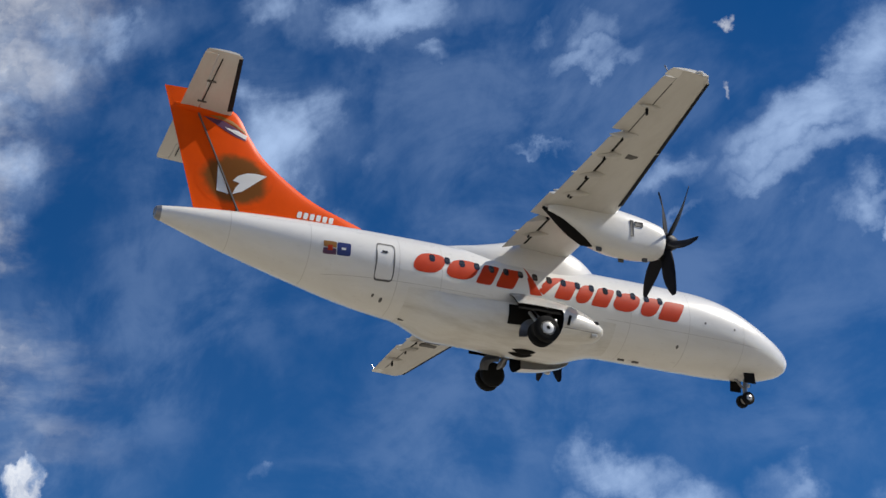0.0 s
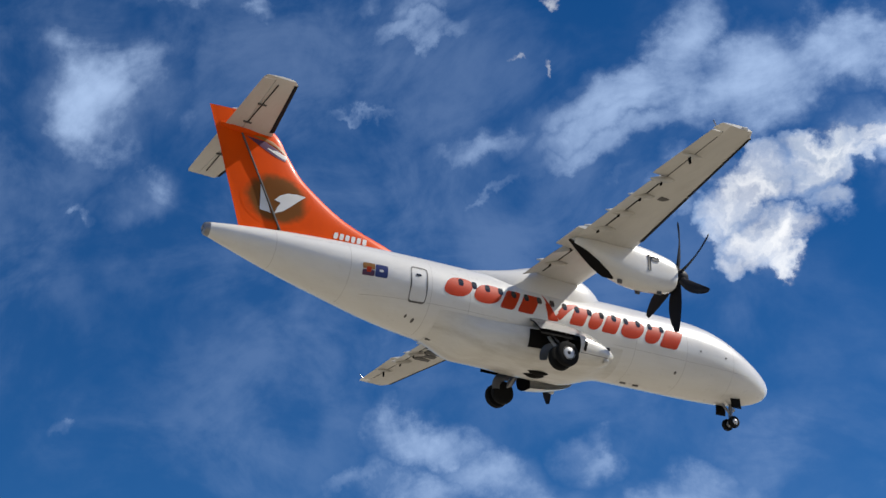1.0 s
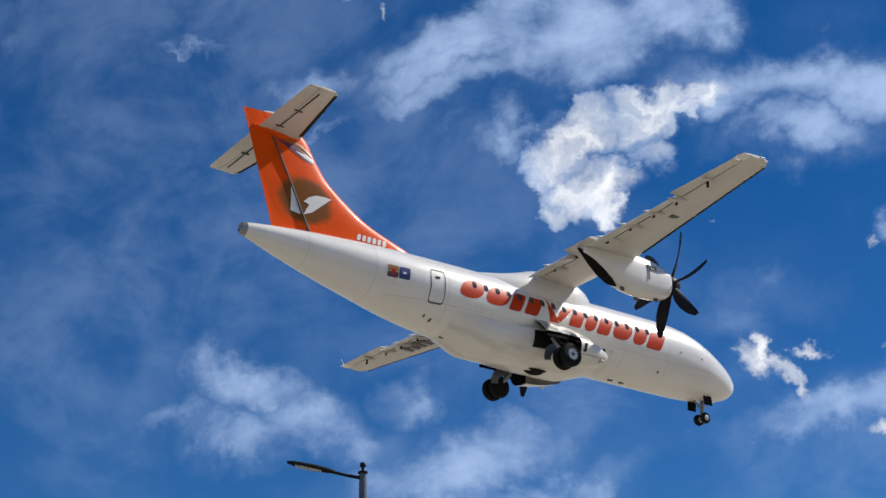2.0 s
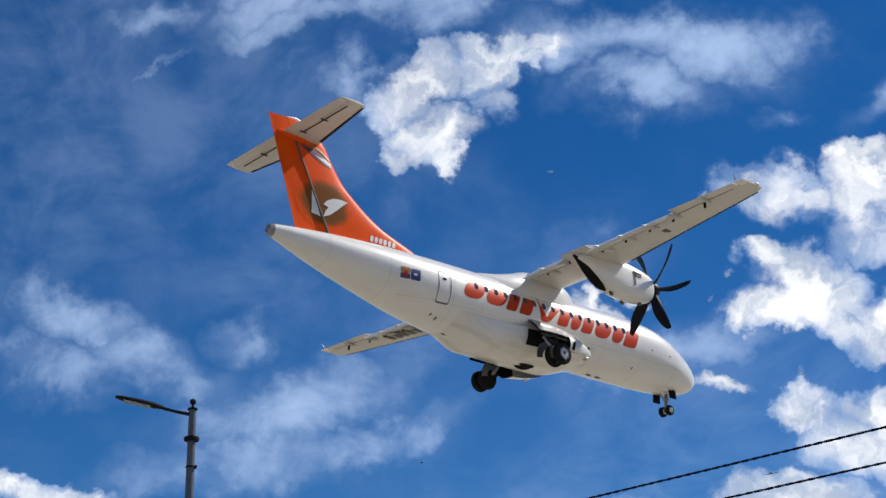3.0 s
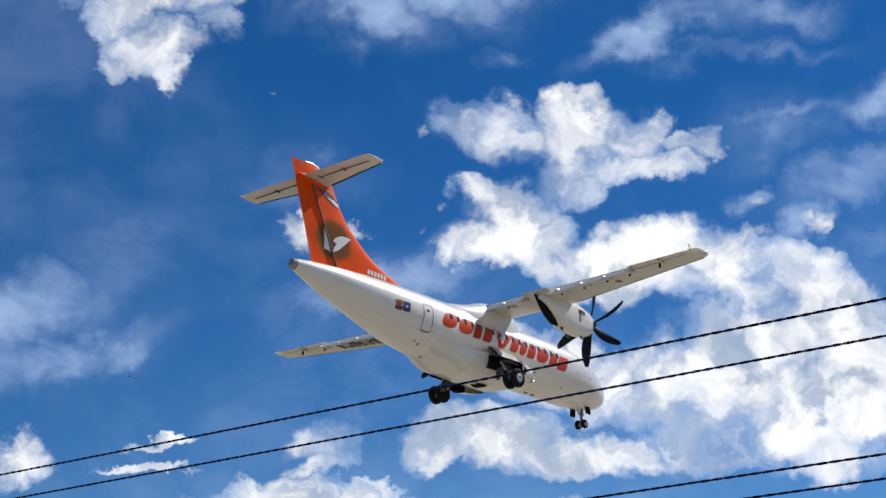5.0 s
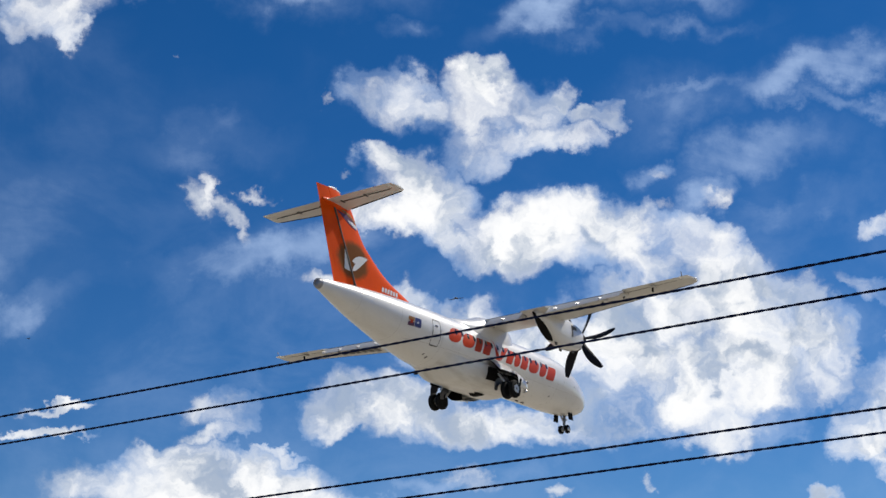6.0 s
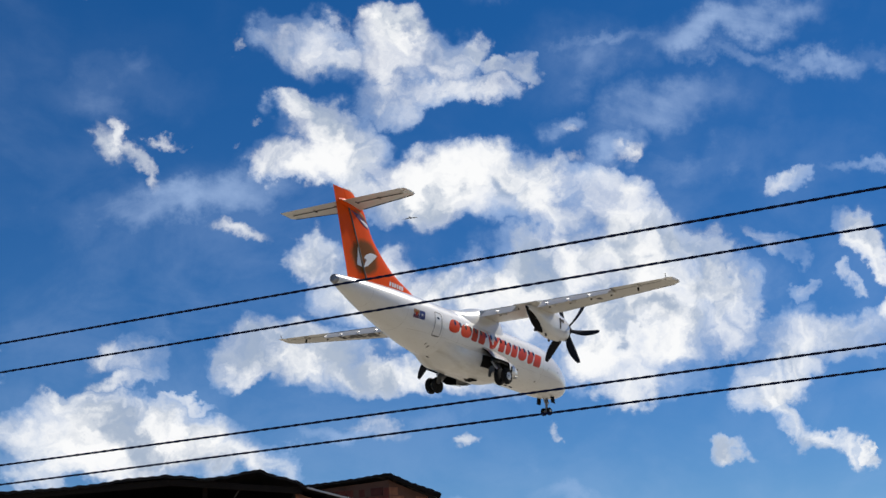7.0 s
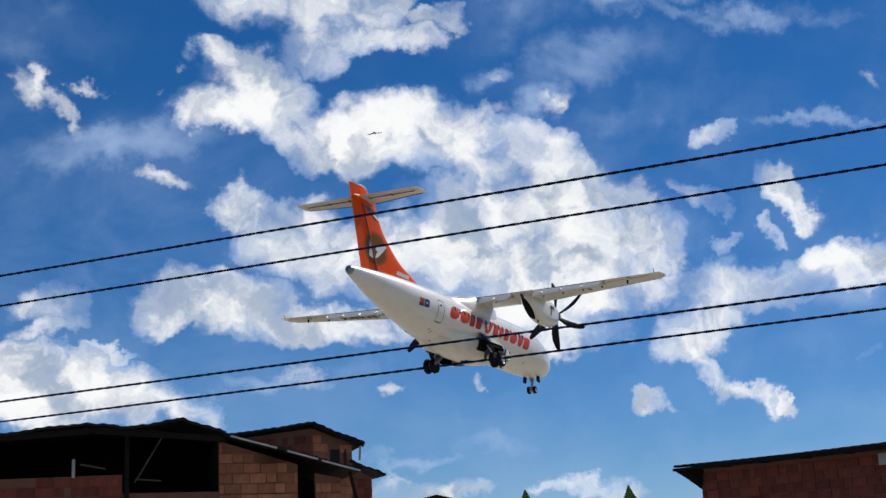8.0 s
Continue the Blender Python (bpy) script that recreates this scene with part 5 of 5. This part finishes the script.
def sheet_roof(house, corners, thick=0.05, wave=0.008, name="roof", material=None, ragged=0.05, seed=1):
    """Corrugated sheet over four corners: eave start, eave end, ridge end, ridge start; ribs run from eave to ridge."""
    a, b, c, d = [Vector(p) for p in corners]
    n = max(8, int((b - a).length / 0.045))
    rows = 7
    rnd = random.Random(seed)
    jag = [rnd.uniform(-ragged, ragged) for _ in range(n // 16 + 3)]
    up = (b - a).cross(d - a).normalized()
    if up.z < 0:
        up = -up
    bm = bmesh.new()
    rings = []
    for side in (1, 0):
        grid = []
        for r in range(rows + 1):
            line = []
            for i in range(n + 1):
                p, q = i / n, r / rows
                e = a.lerp(b, p)
                w = e.lerp(d.lerp(c, p), q)
                if r == 0:
                    w = w + (e - d.lerp(c, p)).normalized() * jag[i // 16]
                lift = wave * math.sin(2 * math.pi * i / 5) + 0.010 * math.sin(p * 9 + q * 4 + seed)
                line.append(bm.verts.new(w + up * (lift + (thick if side else 0))))
            grid.append(line)
        rings.append(grid)
    hi, lo = rings
    for r in range(rows):
        for i in range(n):
            bm.faces.new((hi[r][i], hi[r][i + 1], hi[r + 1][i + 1], hi[r + 1][i]))
            bm.faces.new((lo[r][i], lo[r + 1][i], lo[r + 1][i + 1], lo[r][i + 1]))
    for i in range(n):
        bm.faces.new((hi[0][i], lo[0][i], lo[0][i + 1], hi[0][i + 1]))
        bm.faces.new((hi[rows][i], hi[rows][i + 1], lo[rows][i + 1], lo[rows][i]))
    for r in range(rows):
        bm.faces.new((hi[r][0], hi[r + 1][0], lo[r + 1][0], lo[r][0]))
        bm.faces.new((hi[r][n], lo[r][n], lo[r + 1][n], hi[r + 1][n]))
    return part(name, bm, material or ROOF, house, "", 50)


def beam(house, a, b, w=0.08, material=None, name="beam"):
    bm = bmesh.new()
    a, b = Vector(a), Vector(b)
    L = (b - a).length
    box(bm, (-w / 2, -w / 2, 0), (w / 2, w / 2, L), 0.008)
    bmesh.ops.transform(bm, matrix=Matrix.Translation(a) @ (b - a).to_track_quat("Z", "Y").to_matrix().to_4x4(), verts=bm.verts[:])
    return part(name, bm, material or TIMBER, house)


def plain_wall(house, a, b, z0, z1, material, thick=0.15, name="wall"):
    a, b = Vector((*a, 0)), Vector((*b, 0))
    d = (b - a).normalized()
    m = Matrix(((d.x, -d.y, 0, a.x), (d.y, d.x, 0, a.y), (0, 0, 1, 0), (0, 0, 0, 1)))
    bm = bmesh.new()
    box(bm, (0, 0, z0), ((b - a).length, thick, z1), 0.0, m)
    return part(name, bm, material, house)


def terrace_house():
    h = empty("brick_house", Matrix.Identity(4))
    tagged(h, "unfinished clay-block house with a dark roofed terrace", "house")
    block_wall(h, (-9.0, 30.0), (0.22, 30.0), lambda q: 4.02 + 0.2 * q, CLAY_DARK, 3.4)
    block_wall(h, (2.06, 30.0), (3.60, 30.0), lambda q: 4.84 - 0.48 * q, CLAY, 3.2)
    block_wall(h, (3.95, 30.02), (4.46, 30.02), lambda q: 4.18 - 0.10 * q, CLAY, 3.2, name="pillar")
    plain_wall(h, (0.22, 30.01), (2.06, 30.01), 0, 3.86, MORTAR)
    plain_wall(h, (3.60, 30.01), (3.95, 30.01), 0, 3.2, MORTAR)
    # Back wall in near-black: the shade under the roof is its colour.
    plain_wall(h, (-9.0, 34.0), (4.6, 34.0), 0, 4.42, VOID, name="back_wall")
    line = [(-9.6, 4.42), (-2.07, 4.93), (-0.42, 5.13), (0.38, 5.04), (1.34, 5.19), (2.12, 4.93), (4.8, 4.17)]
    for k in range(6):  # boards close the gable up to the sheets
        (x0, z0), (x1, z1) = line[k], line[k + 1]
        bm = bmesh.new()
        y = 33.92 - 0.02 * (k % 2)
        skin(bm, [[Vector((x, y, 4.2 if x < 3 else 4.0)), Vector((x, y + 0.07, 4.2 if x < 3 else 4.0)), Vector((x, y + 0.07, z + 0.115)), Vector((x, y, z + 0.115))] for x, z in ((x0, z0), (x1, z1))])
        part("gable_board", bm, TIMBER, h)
    plain_wall(h, (4.46, 30.2), (4.46, 34.0), 0, 4.0, MORTAR)
    plain_wall(h, (-9.0, 34.0), (-9.0, 30.0), 0, 4.6, MORTAR)
    # Near-black inner wall, stands for the shade behind the blocks.
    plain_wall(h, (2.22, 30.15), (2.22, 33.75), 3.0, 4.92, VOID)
    bm = bmesh.new()
    box(bm, (-8.9, 30.16, 3.0), (4.44, 33.98, 3.15))
    part("floor_slab", bm, CONCRETE, h)
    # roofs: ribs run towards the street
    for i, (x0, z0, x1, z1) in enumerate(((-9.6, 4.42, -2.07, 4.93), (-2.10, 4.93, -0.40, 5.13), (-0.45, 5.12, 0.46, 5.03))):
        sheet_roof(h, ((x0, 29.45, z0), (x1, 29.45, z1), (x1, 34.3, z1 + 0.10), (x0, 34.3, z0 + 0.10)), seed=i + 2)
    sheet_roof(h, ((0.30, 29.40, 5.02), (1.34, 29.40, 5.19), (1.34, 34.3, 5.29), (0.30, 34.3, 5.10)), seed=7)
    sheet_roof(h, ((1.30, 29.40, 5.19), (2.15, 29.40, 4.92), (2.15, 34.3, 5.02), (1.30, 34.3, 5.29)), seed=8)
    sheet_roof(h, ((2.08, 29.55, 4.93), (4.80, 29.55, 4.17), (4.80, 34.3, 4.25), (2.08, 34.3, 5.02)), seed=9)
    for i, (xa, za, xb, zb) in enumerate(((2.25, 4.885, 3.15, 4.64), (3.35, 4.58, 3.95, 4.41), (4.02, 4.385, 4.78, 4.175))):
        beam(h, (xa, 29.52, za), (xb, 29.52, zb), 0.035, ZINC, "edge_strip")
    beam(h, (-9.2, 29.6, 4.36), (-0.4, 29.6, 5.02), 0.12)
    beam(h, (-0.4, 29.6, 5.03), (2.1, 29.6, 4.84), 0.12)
    beam(h, (0.30, 29.95, 3.3), (0.30, 29.95, 5.0), 0.09, name="post")
    beam(h, (0.45, 29.9, 4.05), (0.98, 29.9, 4.95), 0.03, TUBE, "brace")
    beam(h, (0.45, 29.9, 4.12), (0.95, 29.9, 4.08), 0.03, TUBE, "rail")
    beam(h, (-0.58, 29.93, 4.42), (-0.10, 29.93, 4.33), 0.035, TUBE, "rail")
    b = bmesh.new()
    box(b, (-0.73, 29.88, 4.16), (-0.67, 29.98, 4.52), 0.015)
    part("pipe_stub", b, ZINC, h)
    beam(h, (4.90, 29.9, 3.0), (4.62, 29.9, 4.2), 0.06, name="post")
    return h


def tower_house():
    h = empty("brick_house", Matrix.Identity(4))
    tagged(h, "tall narrow clay-block house with a small dark window", "house")
    c, l, r = (4.69, 36.0), (2.30, 37.6), (5.70, 36.45)
    # Left face takes the darker clay: its shade is put into the colour.
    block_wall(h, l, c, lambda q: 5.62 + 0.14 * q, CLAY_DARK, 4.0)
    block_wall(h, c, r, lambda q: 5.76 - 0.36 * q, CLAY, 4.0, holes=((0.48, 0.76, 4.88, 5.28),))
    plain_wall(h, r, (4.6, 39.4), 0, 5.3, MORTAR)
    plain_wall(h, (4.6, 39.4), l, 0, 5.5, MORTAR, name="back_wall")
    # Dark box behind the window hole: the room's shade as a colour.
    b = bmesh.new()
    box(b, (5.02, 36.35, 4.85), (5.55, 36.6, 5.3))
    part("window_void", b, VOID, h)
    sheet_roof(h, ((2.05, 37.45, 5.66), (4.69, 35.72, 5.85), (5.6, 38.2, 5.75), (3.2, 39.6, 5.62)), seed=12)
    sheet_roof(h, ((4.66, 35.72, 5.84), (5.98, 36.25, 5.40), (5.9, 38.6, 5.40), (4.8, 38.6, 5.80)), seed=13)
    beam(h, (4.69, 35.75, 5.80), (5.96, 36.28, 5.37), 0.07)
    beam(h, (5.86, 36.3, 5.02), (5.88, 36.3, 5.36), 0.05, ZINC, "downpipe")
    block_wall(h, (5.72, 36.5), (6.20, 36.62), lambda q: 4.86 - 0.24 * q, CLAY_DARK, 3.8)
    plain_wall(h, (6.20, 36.7), (6.0, 38.9), 0, 4.5, MORTAR)
    sheet_roof(h, ((5.62, 36.2, 4.98), (6.50, 36.35, 4.64), (6.4, 38.9, 4.70), (5.6, 38.9, 5.0)), seed=14)
    return h


def side_house():
    h = empty("brick_house", Matrix.Identity(4))
    tagged(h, "long dark red clay-block house under a flat sheet roof", "house")
    a, b = (12.86, 32.0), (17.4, 24.6)
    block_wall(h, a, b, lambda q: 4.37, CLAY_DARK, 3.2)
    plain_wall(h, (15.9, 33.9), (12.95, 32.05), 0, 4.26, MORTAR)
    plain_wall(h, b, (20.5, 26.6), 0, 4.26, MORTAR)
    plain_wall(h, (20.5, 26.6), (15.9, 33.9), 0, 4.26, MORTAR, name="back_wall")
    bb = bmesh.new()
    d = Vector((17.4 - 12.86, 24.6 - 32.0, 0)).normalized()
    n = Vector((d.y, -d.x, 0))
    box(bb, (4.45, -0.06, 3.98), (4.66, 0.03, 4.22), 0.01, Matrix(((d.x, -n.x, 0, 12.86), (d.y, -n.y, 0, 32.0), (0, 0, 1, 0), (0, 0, 0, 1))))
    part("vent_block", bb, ZINC, h, "pale concrete vent block")
    A = Vector((12.86, 32.0, 0)) - d * 0.45 + n * 0.42
    B = Vector((17.4, 24.6, 0)) + d * 0.4 + n * 0.42
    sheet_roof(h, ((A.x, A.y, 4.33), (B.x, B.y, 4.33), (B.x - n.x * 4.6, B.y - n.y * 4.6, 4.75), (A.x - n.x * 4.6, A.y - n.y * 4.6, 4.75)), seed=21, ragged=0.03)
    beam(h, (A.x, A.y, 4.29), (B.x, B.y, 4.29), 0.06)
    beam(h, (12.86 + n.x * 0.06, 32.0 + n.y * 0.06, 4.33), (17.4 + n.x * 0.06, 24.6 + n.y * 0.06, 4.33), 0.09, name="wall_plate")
    bb = bmesh.new()
    W = Vector((12.86, 32.0, 0))
    tri = [A + Vector((0, 0, 4.30)), W + Vector((0, 0, 4.33)), W + Vector((0, 0, 3.90))]
    skin(bb, [[p - d * 0.03 for p in tri], [p + d * 0.07 for p in tri]])
    part("gable_board", bb, TIMBER, h)
    for k in range(9):
        p = Vector((12.86, 32.0, 0)) + d * (k * 1.02 - 0.2)
        beam(h, (p.x + n.x * 0.4, p.y + n.y * 0.4, 4.27), (p.x - n.x * 0.1, p.y - n.y * 0.1, 4.30), 0.05, name="rafter")
    beam(h, (A.x + 0.1, A.y, 4.28), (12.86 - n.x * 0.02, 32.0 - n.y * 0.02, 3.86), 0.05, name="strut")
    return h


def far_hut():
    h = empty("hut", Matrix.Identity(4))
    tagged(h, "far small house with a dark gabled roof", "house")
    plain_wall(h, (8.2, 45), (11.0, 45), 0, 4.3, MORTAR)
    plain_wall(h, (11.0, 45), (11.0, 49), 0, 4.3, MORTAR)
    plain_wall(h, (8.2, 49), (8.2, 45), 0, 4.3, MORTAR)
    plain_wall(h, (11.0, 49), (8.2, 49), 0, 4.3, MORTAR)
    sheet_roof(h, ((8.0, 44.7, 4.30), (8.0, 49.2, 4.30), (9.54, 49.2, 4.70), (9.54, 44.7, 4.70)), seed=31)
    sheet_roof(h, ((11.2, 44.7, 4.30), (11.2, 49.2, 4.30), (9.54, 49.2, 4.70), (9.54, 44.7, 4.70)), seed=32)
    return h


terrace_house()
tower_house()
side_house()
far_hut()


# ---- broad-leaved plants whose tips rise over the yard ----
def broad_plant(x, y, tip, seed):
    rnd = random.Random(seed)
    p = empty("banana_plant", Matrix.Translation((x, y, 0)))
    tagged(p, "broad-leaved green garden plant with upright leaf tips", "plant", "garden plants")
    b = bmesh.new()
    tube(b, [(0, 0, 0), (0.02, 0, 0.9), (0, 0.02, 1.7)], [0.12, 0.10, 0.06], 12)
    part("stem", b, STALK, p)
    for k in range(7):
        yaw = 2 * math.pi * k / 6 + rnd.uniform(-0.3, 0.3)
        upright = k == 6
        L = (tip - 1.55) if upright else rnd.uniform(0.9, 1.2)
        b = bmesh.new()
        rows = []
        for i in range(13):
            q = i / 12
            lean = 0.05 * q if upright else 0.35 * q + 0.75 * q * q
            c = Vector((math.cos(yaw) * lean, math.sin(yaw) * lean, 1.55 + (L * q if upright else L * (q - 0.75 * q * q))))
            w = (0.05 + 0.17 * math.sin(math.pi * min(1, q * 0.95 + 0.02)) ** 0.8) * (1 if q < 0.85 else (1.02 - q) / 0.17)
            sd = Vector((-math.sin(yaw), math.cos(yaw), 0)) if not upright else Vector((1, 0.15, 0))
            fold = Vector((math.cos(yaw), math.sin(yaw), 0.4)) * 0.25
            rag = 1 + rnd.uniform(-0.08, 0.08)
            rows.append([c + sd * w * s * rag + fold * abs(s) * w for s in (-1, -0.5, 0, 0.5, 1)])
        skin(b, rows, closed=False, cap0=False, cap1=False)
        bmesh.ops.solidify(b, geom=b.faces[:], thickness=0.006)
        part("leaf", b, LEAF, p)


broad_plant(5.98, 22.0, 3.19, 3)
broad_plant(7.60, 22.0, 3.23, 5)


# ---- birds ----
def bird(size, spread):
    b = empty("bird")
    tagged(b, "small dark bird gliding high up", "bird", "birds in the sky")
    m = bmesh.new()
    spun(m, [(-0.5, 0.03), (-0.32, 0.06), (-0.1, 0.10), (0.15, 0.10), (0.32, 0.06), (0.42, 0.05), (0.5, 0.01)], "x", n=12)
    bmesh.ops.scale(m, vec=(size, size, size), verts=m.verts[:])
    part("body", m, FEATHER, b)
    for s in (-1, 1):
        w = bmesh.new()
        rings = []
        for q, lead, trail, z in ((0, 0.2, -0.15, 0.03), (0.35, 0.26, -0.16, spread * 0.2), (0.7, 0.18, -0.14, spread * 0.3), (1.0, -0.02, -0.12, spread * 0.3)):
            rings.append([Vector((lead, s * q, z + 0.02)), Vector(((lead + trail) / 2, s * q, z + 0.035)), Vector((trail, s * q, z + 0.01)), Vector(((lead + trail) / 2, s * q, z))])
        skin(w, rings)
        bmesh.ops.scale(w, vec=(size, size, size), verts=w.verts[:])
        part("wing", w, FEATHER, b)
    return b


BIRDS = [bird(0.16, 0.4), bird(0.42, -0.3)]


# ---- what moves ----
def flight(x, y, z, heading, pitch, bank):
    """The airliner's pose: compass heading, nose up and left wing up in degrees; z above the eye."""
    return Matrix.Translation((x, y, z + EYE.z)) @ Matrix.Rotation(radians(90 - heading), 4, "Z") @ Matrix.Rotation(radians(-pitch), 4, "Y") @ Matrix.Rotation(radians(bank), 4, "X")


def in_sky(az, el, far, yaw):
    a, e = radians(az), radians(el)
    return Matrix.Translation(EYE + Vector((math.sin(a) * math.cos(e), math.cos(a) * math.cos(e), math.sin(e))) * far) @ Matrix.Rotation(radians(yaw), 4, "Z")


def motions():
    walk(airliner, [
        (0.0, flight(-21.51, 40.57, 21.91, 37.84, -0.12, 1.15)),
        (0.5, flight(-19.06, 43.61, 21.64, 38.60, -0.39, 0.85)),
        (1.0, flight(-16.57, 46.56, 21.34, 38.66, -0.53, 0.55)),
        (2.5, flight(-8.90, 54.83, 20.15, 39.26, -0.72, -0.00)),
        (3.5, flight(-3.71, 60.23, 19.35, 39.94, -1.14, -0.10)),
        (4.5, flight(1.48, 65.40, 18.45, 40.30, -1.64, -0.36)),
        (6.0, flight(9.14, 72.77, 17.03, 40.49, -2.00, -0.04)),
        (7.0, flight(14.38, 78.24, 16.18, 41.27, -2.68, 0.45)),
        (8.0, flight(19.42, 83.10, 15.20, 41.34, -2.99, 1.03)),
    ])
    for prop, y in zip(propellers, (-4.15, 4.15)):
        hub = Matrix.Translation((3.95, y, 1.07))
        walk(prop, [(0.4 * k, hub @ Matrix.Rotation(radians(PROP_START + PROP_TURN * 0.4 * k), 4, "X")) for k in range(21)])
    walk(BIRDS[0], [(0.0, in_sky(-10.2, 13.4, 70, 30)), (2.5, in_sky(-9.94, 13.57, 70, 30)), (4.5, in_sky(-9.72, 13.65, 70, 40)), (8.0, in_sky(-9.3, 13.8, 70, 50))])
    walk(BIRDS[1], [(0.0, in_sky(-0.5, 9.6, 80, 60)), (3.5, in_sky(3.90, 13.06, 80, 60)), (6.0, in_sky(6.78, 15.28, 80, 60)), (6.5, in_sky(7.62, 15.84, 80, 60)), (7.0, in_sky(8.50, 16.36, 80, 60)), (7.5, in_sky(9.3, 16.97, 80, 60)), (8.0, in_sky(10.07, 17.60, 80, 60))])


PROP_START, PROP_TURN = -427.0, 135.5
motions()
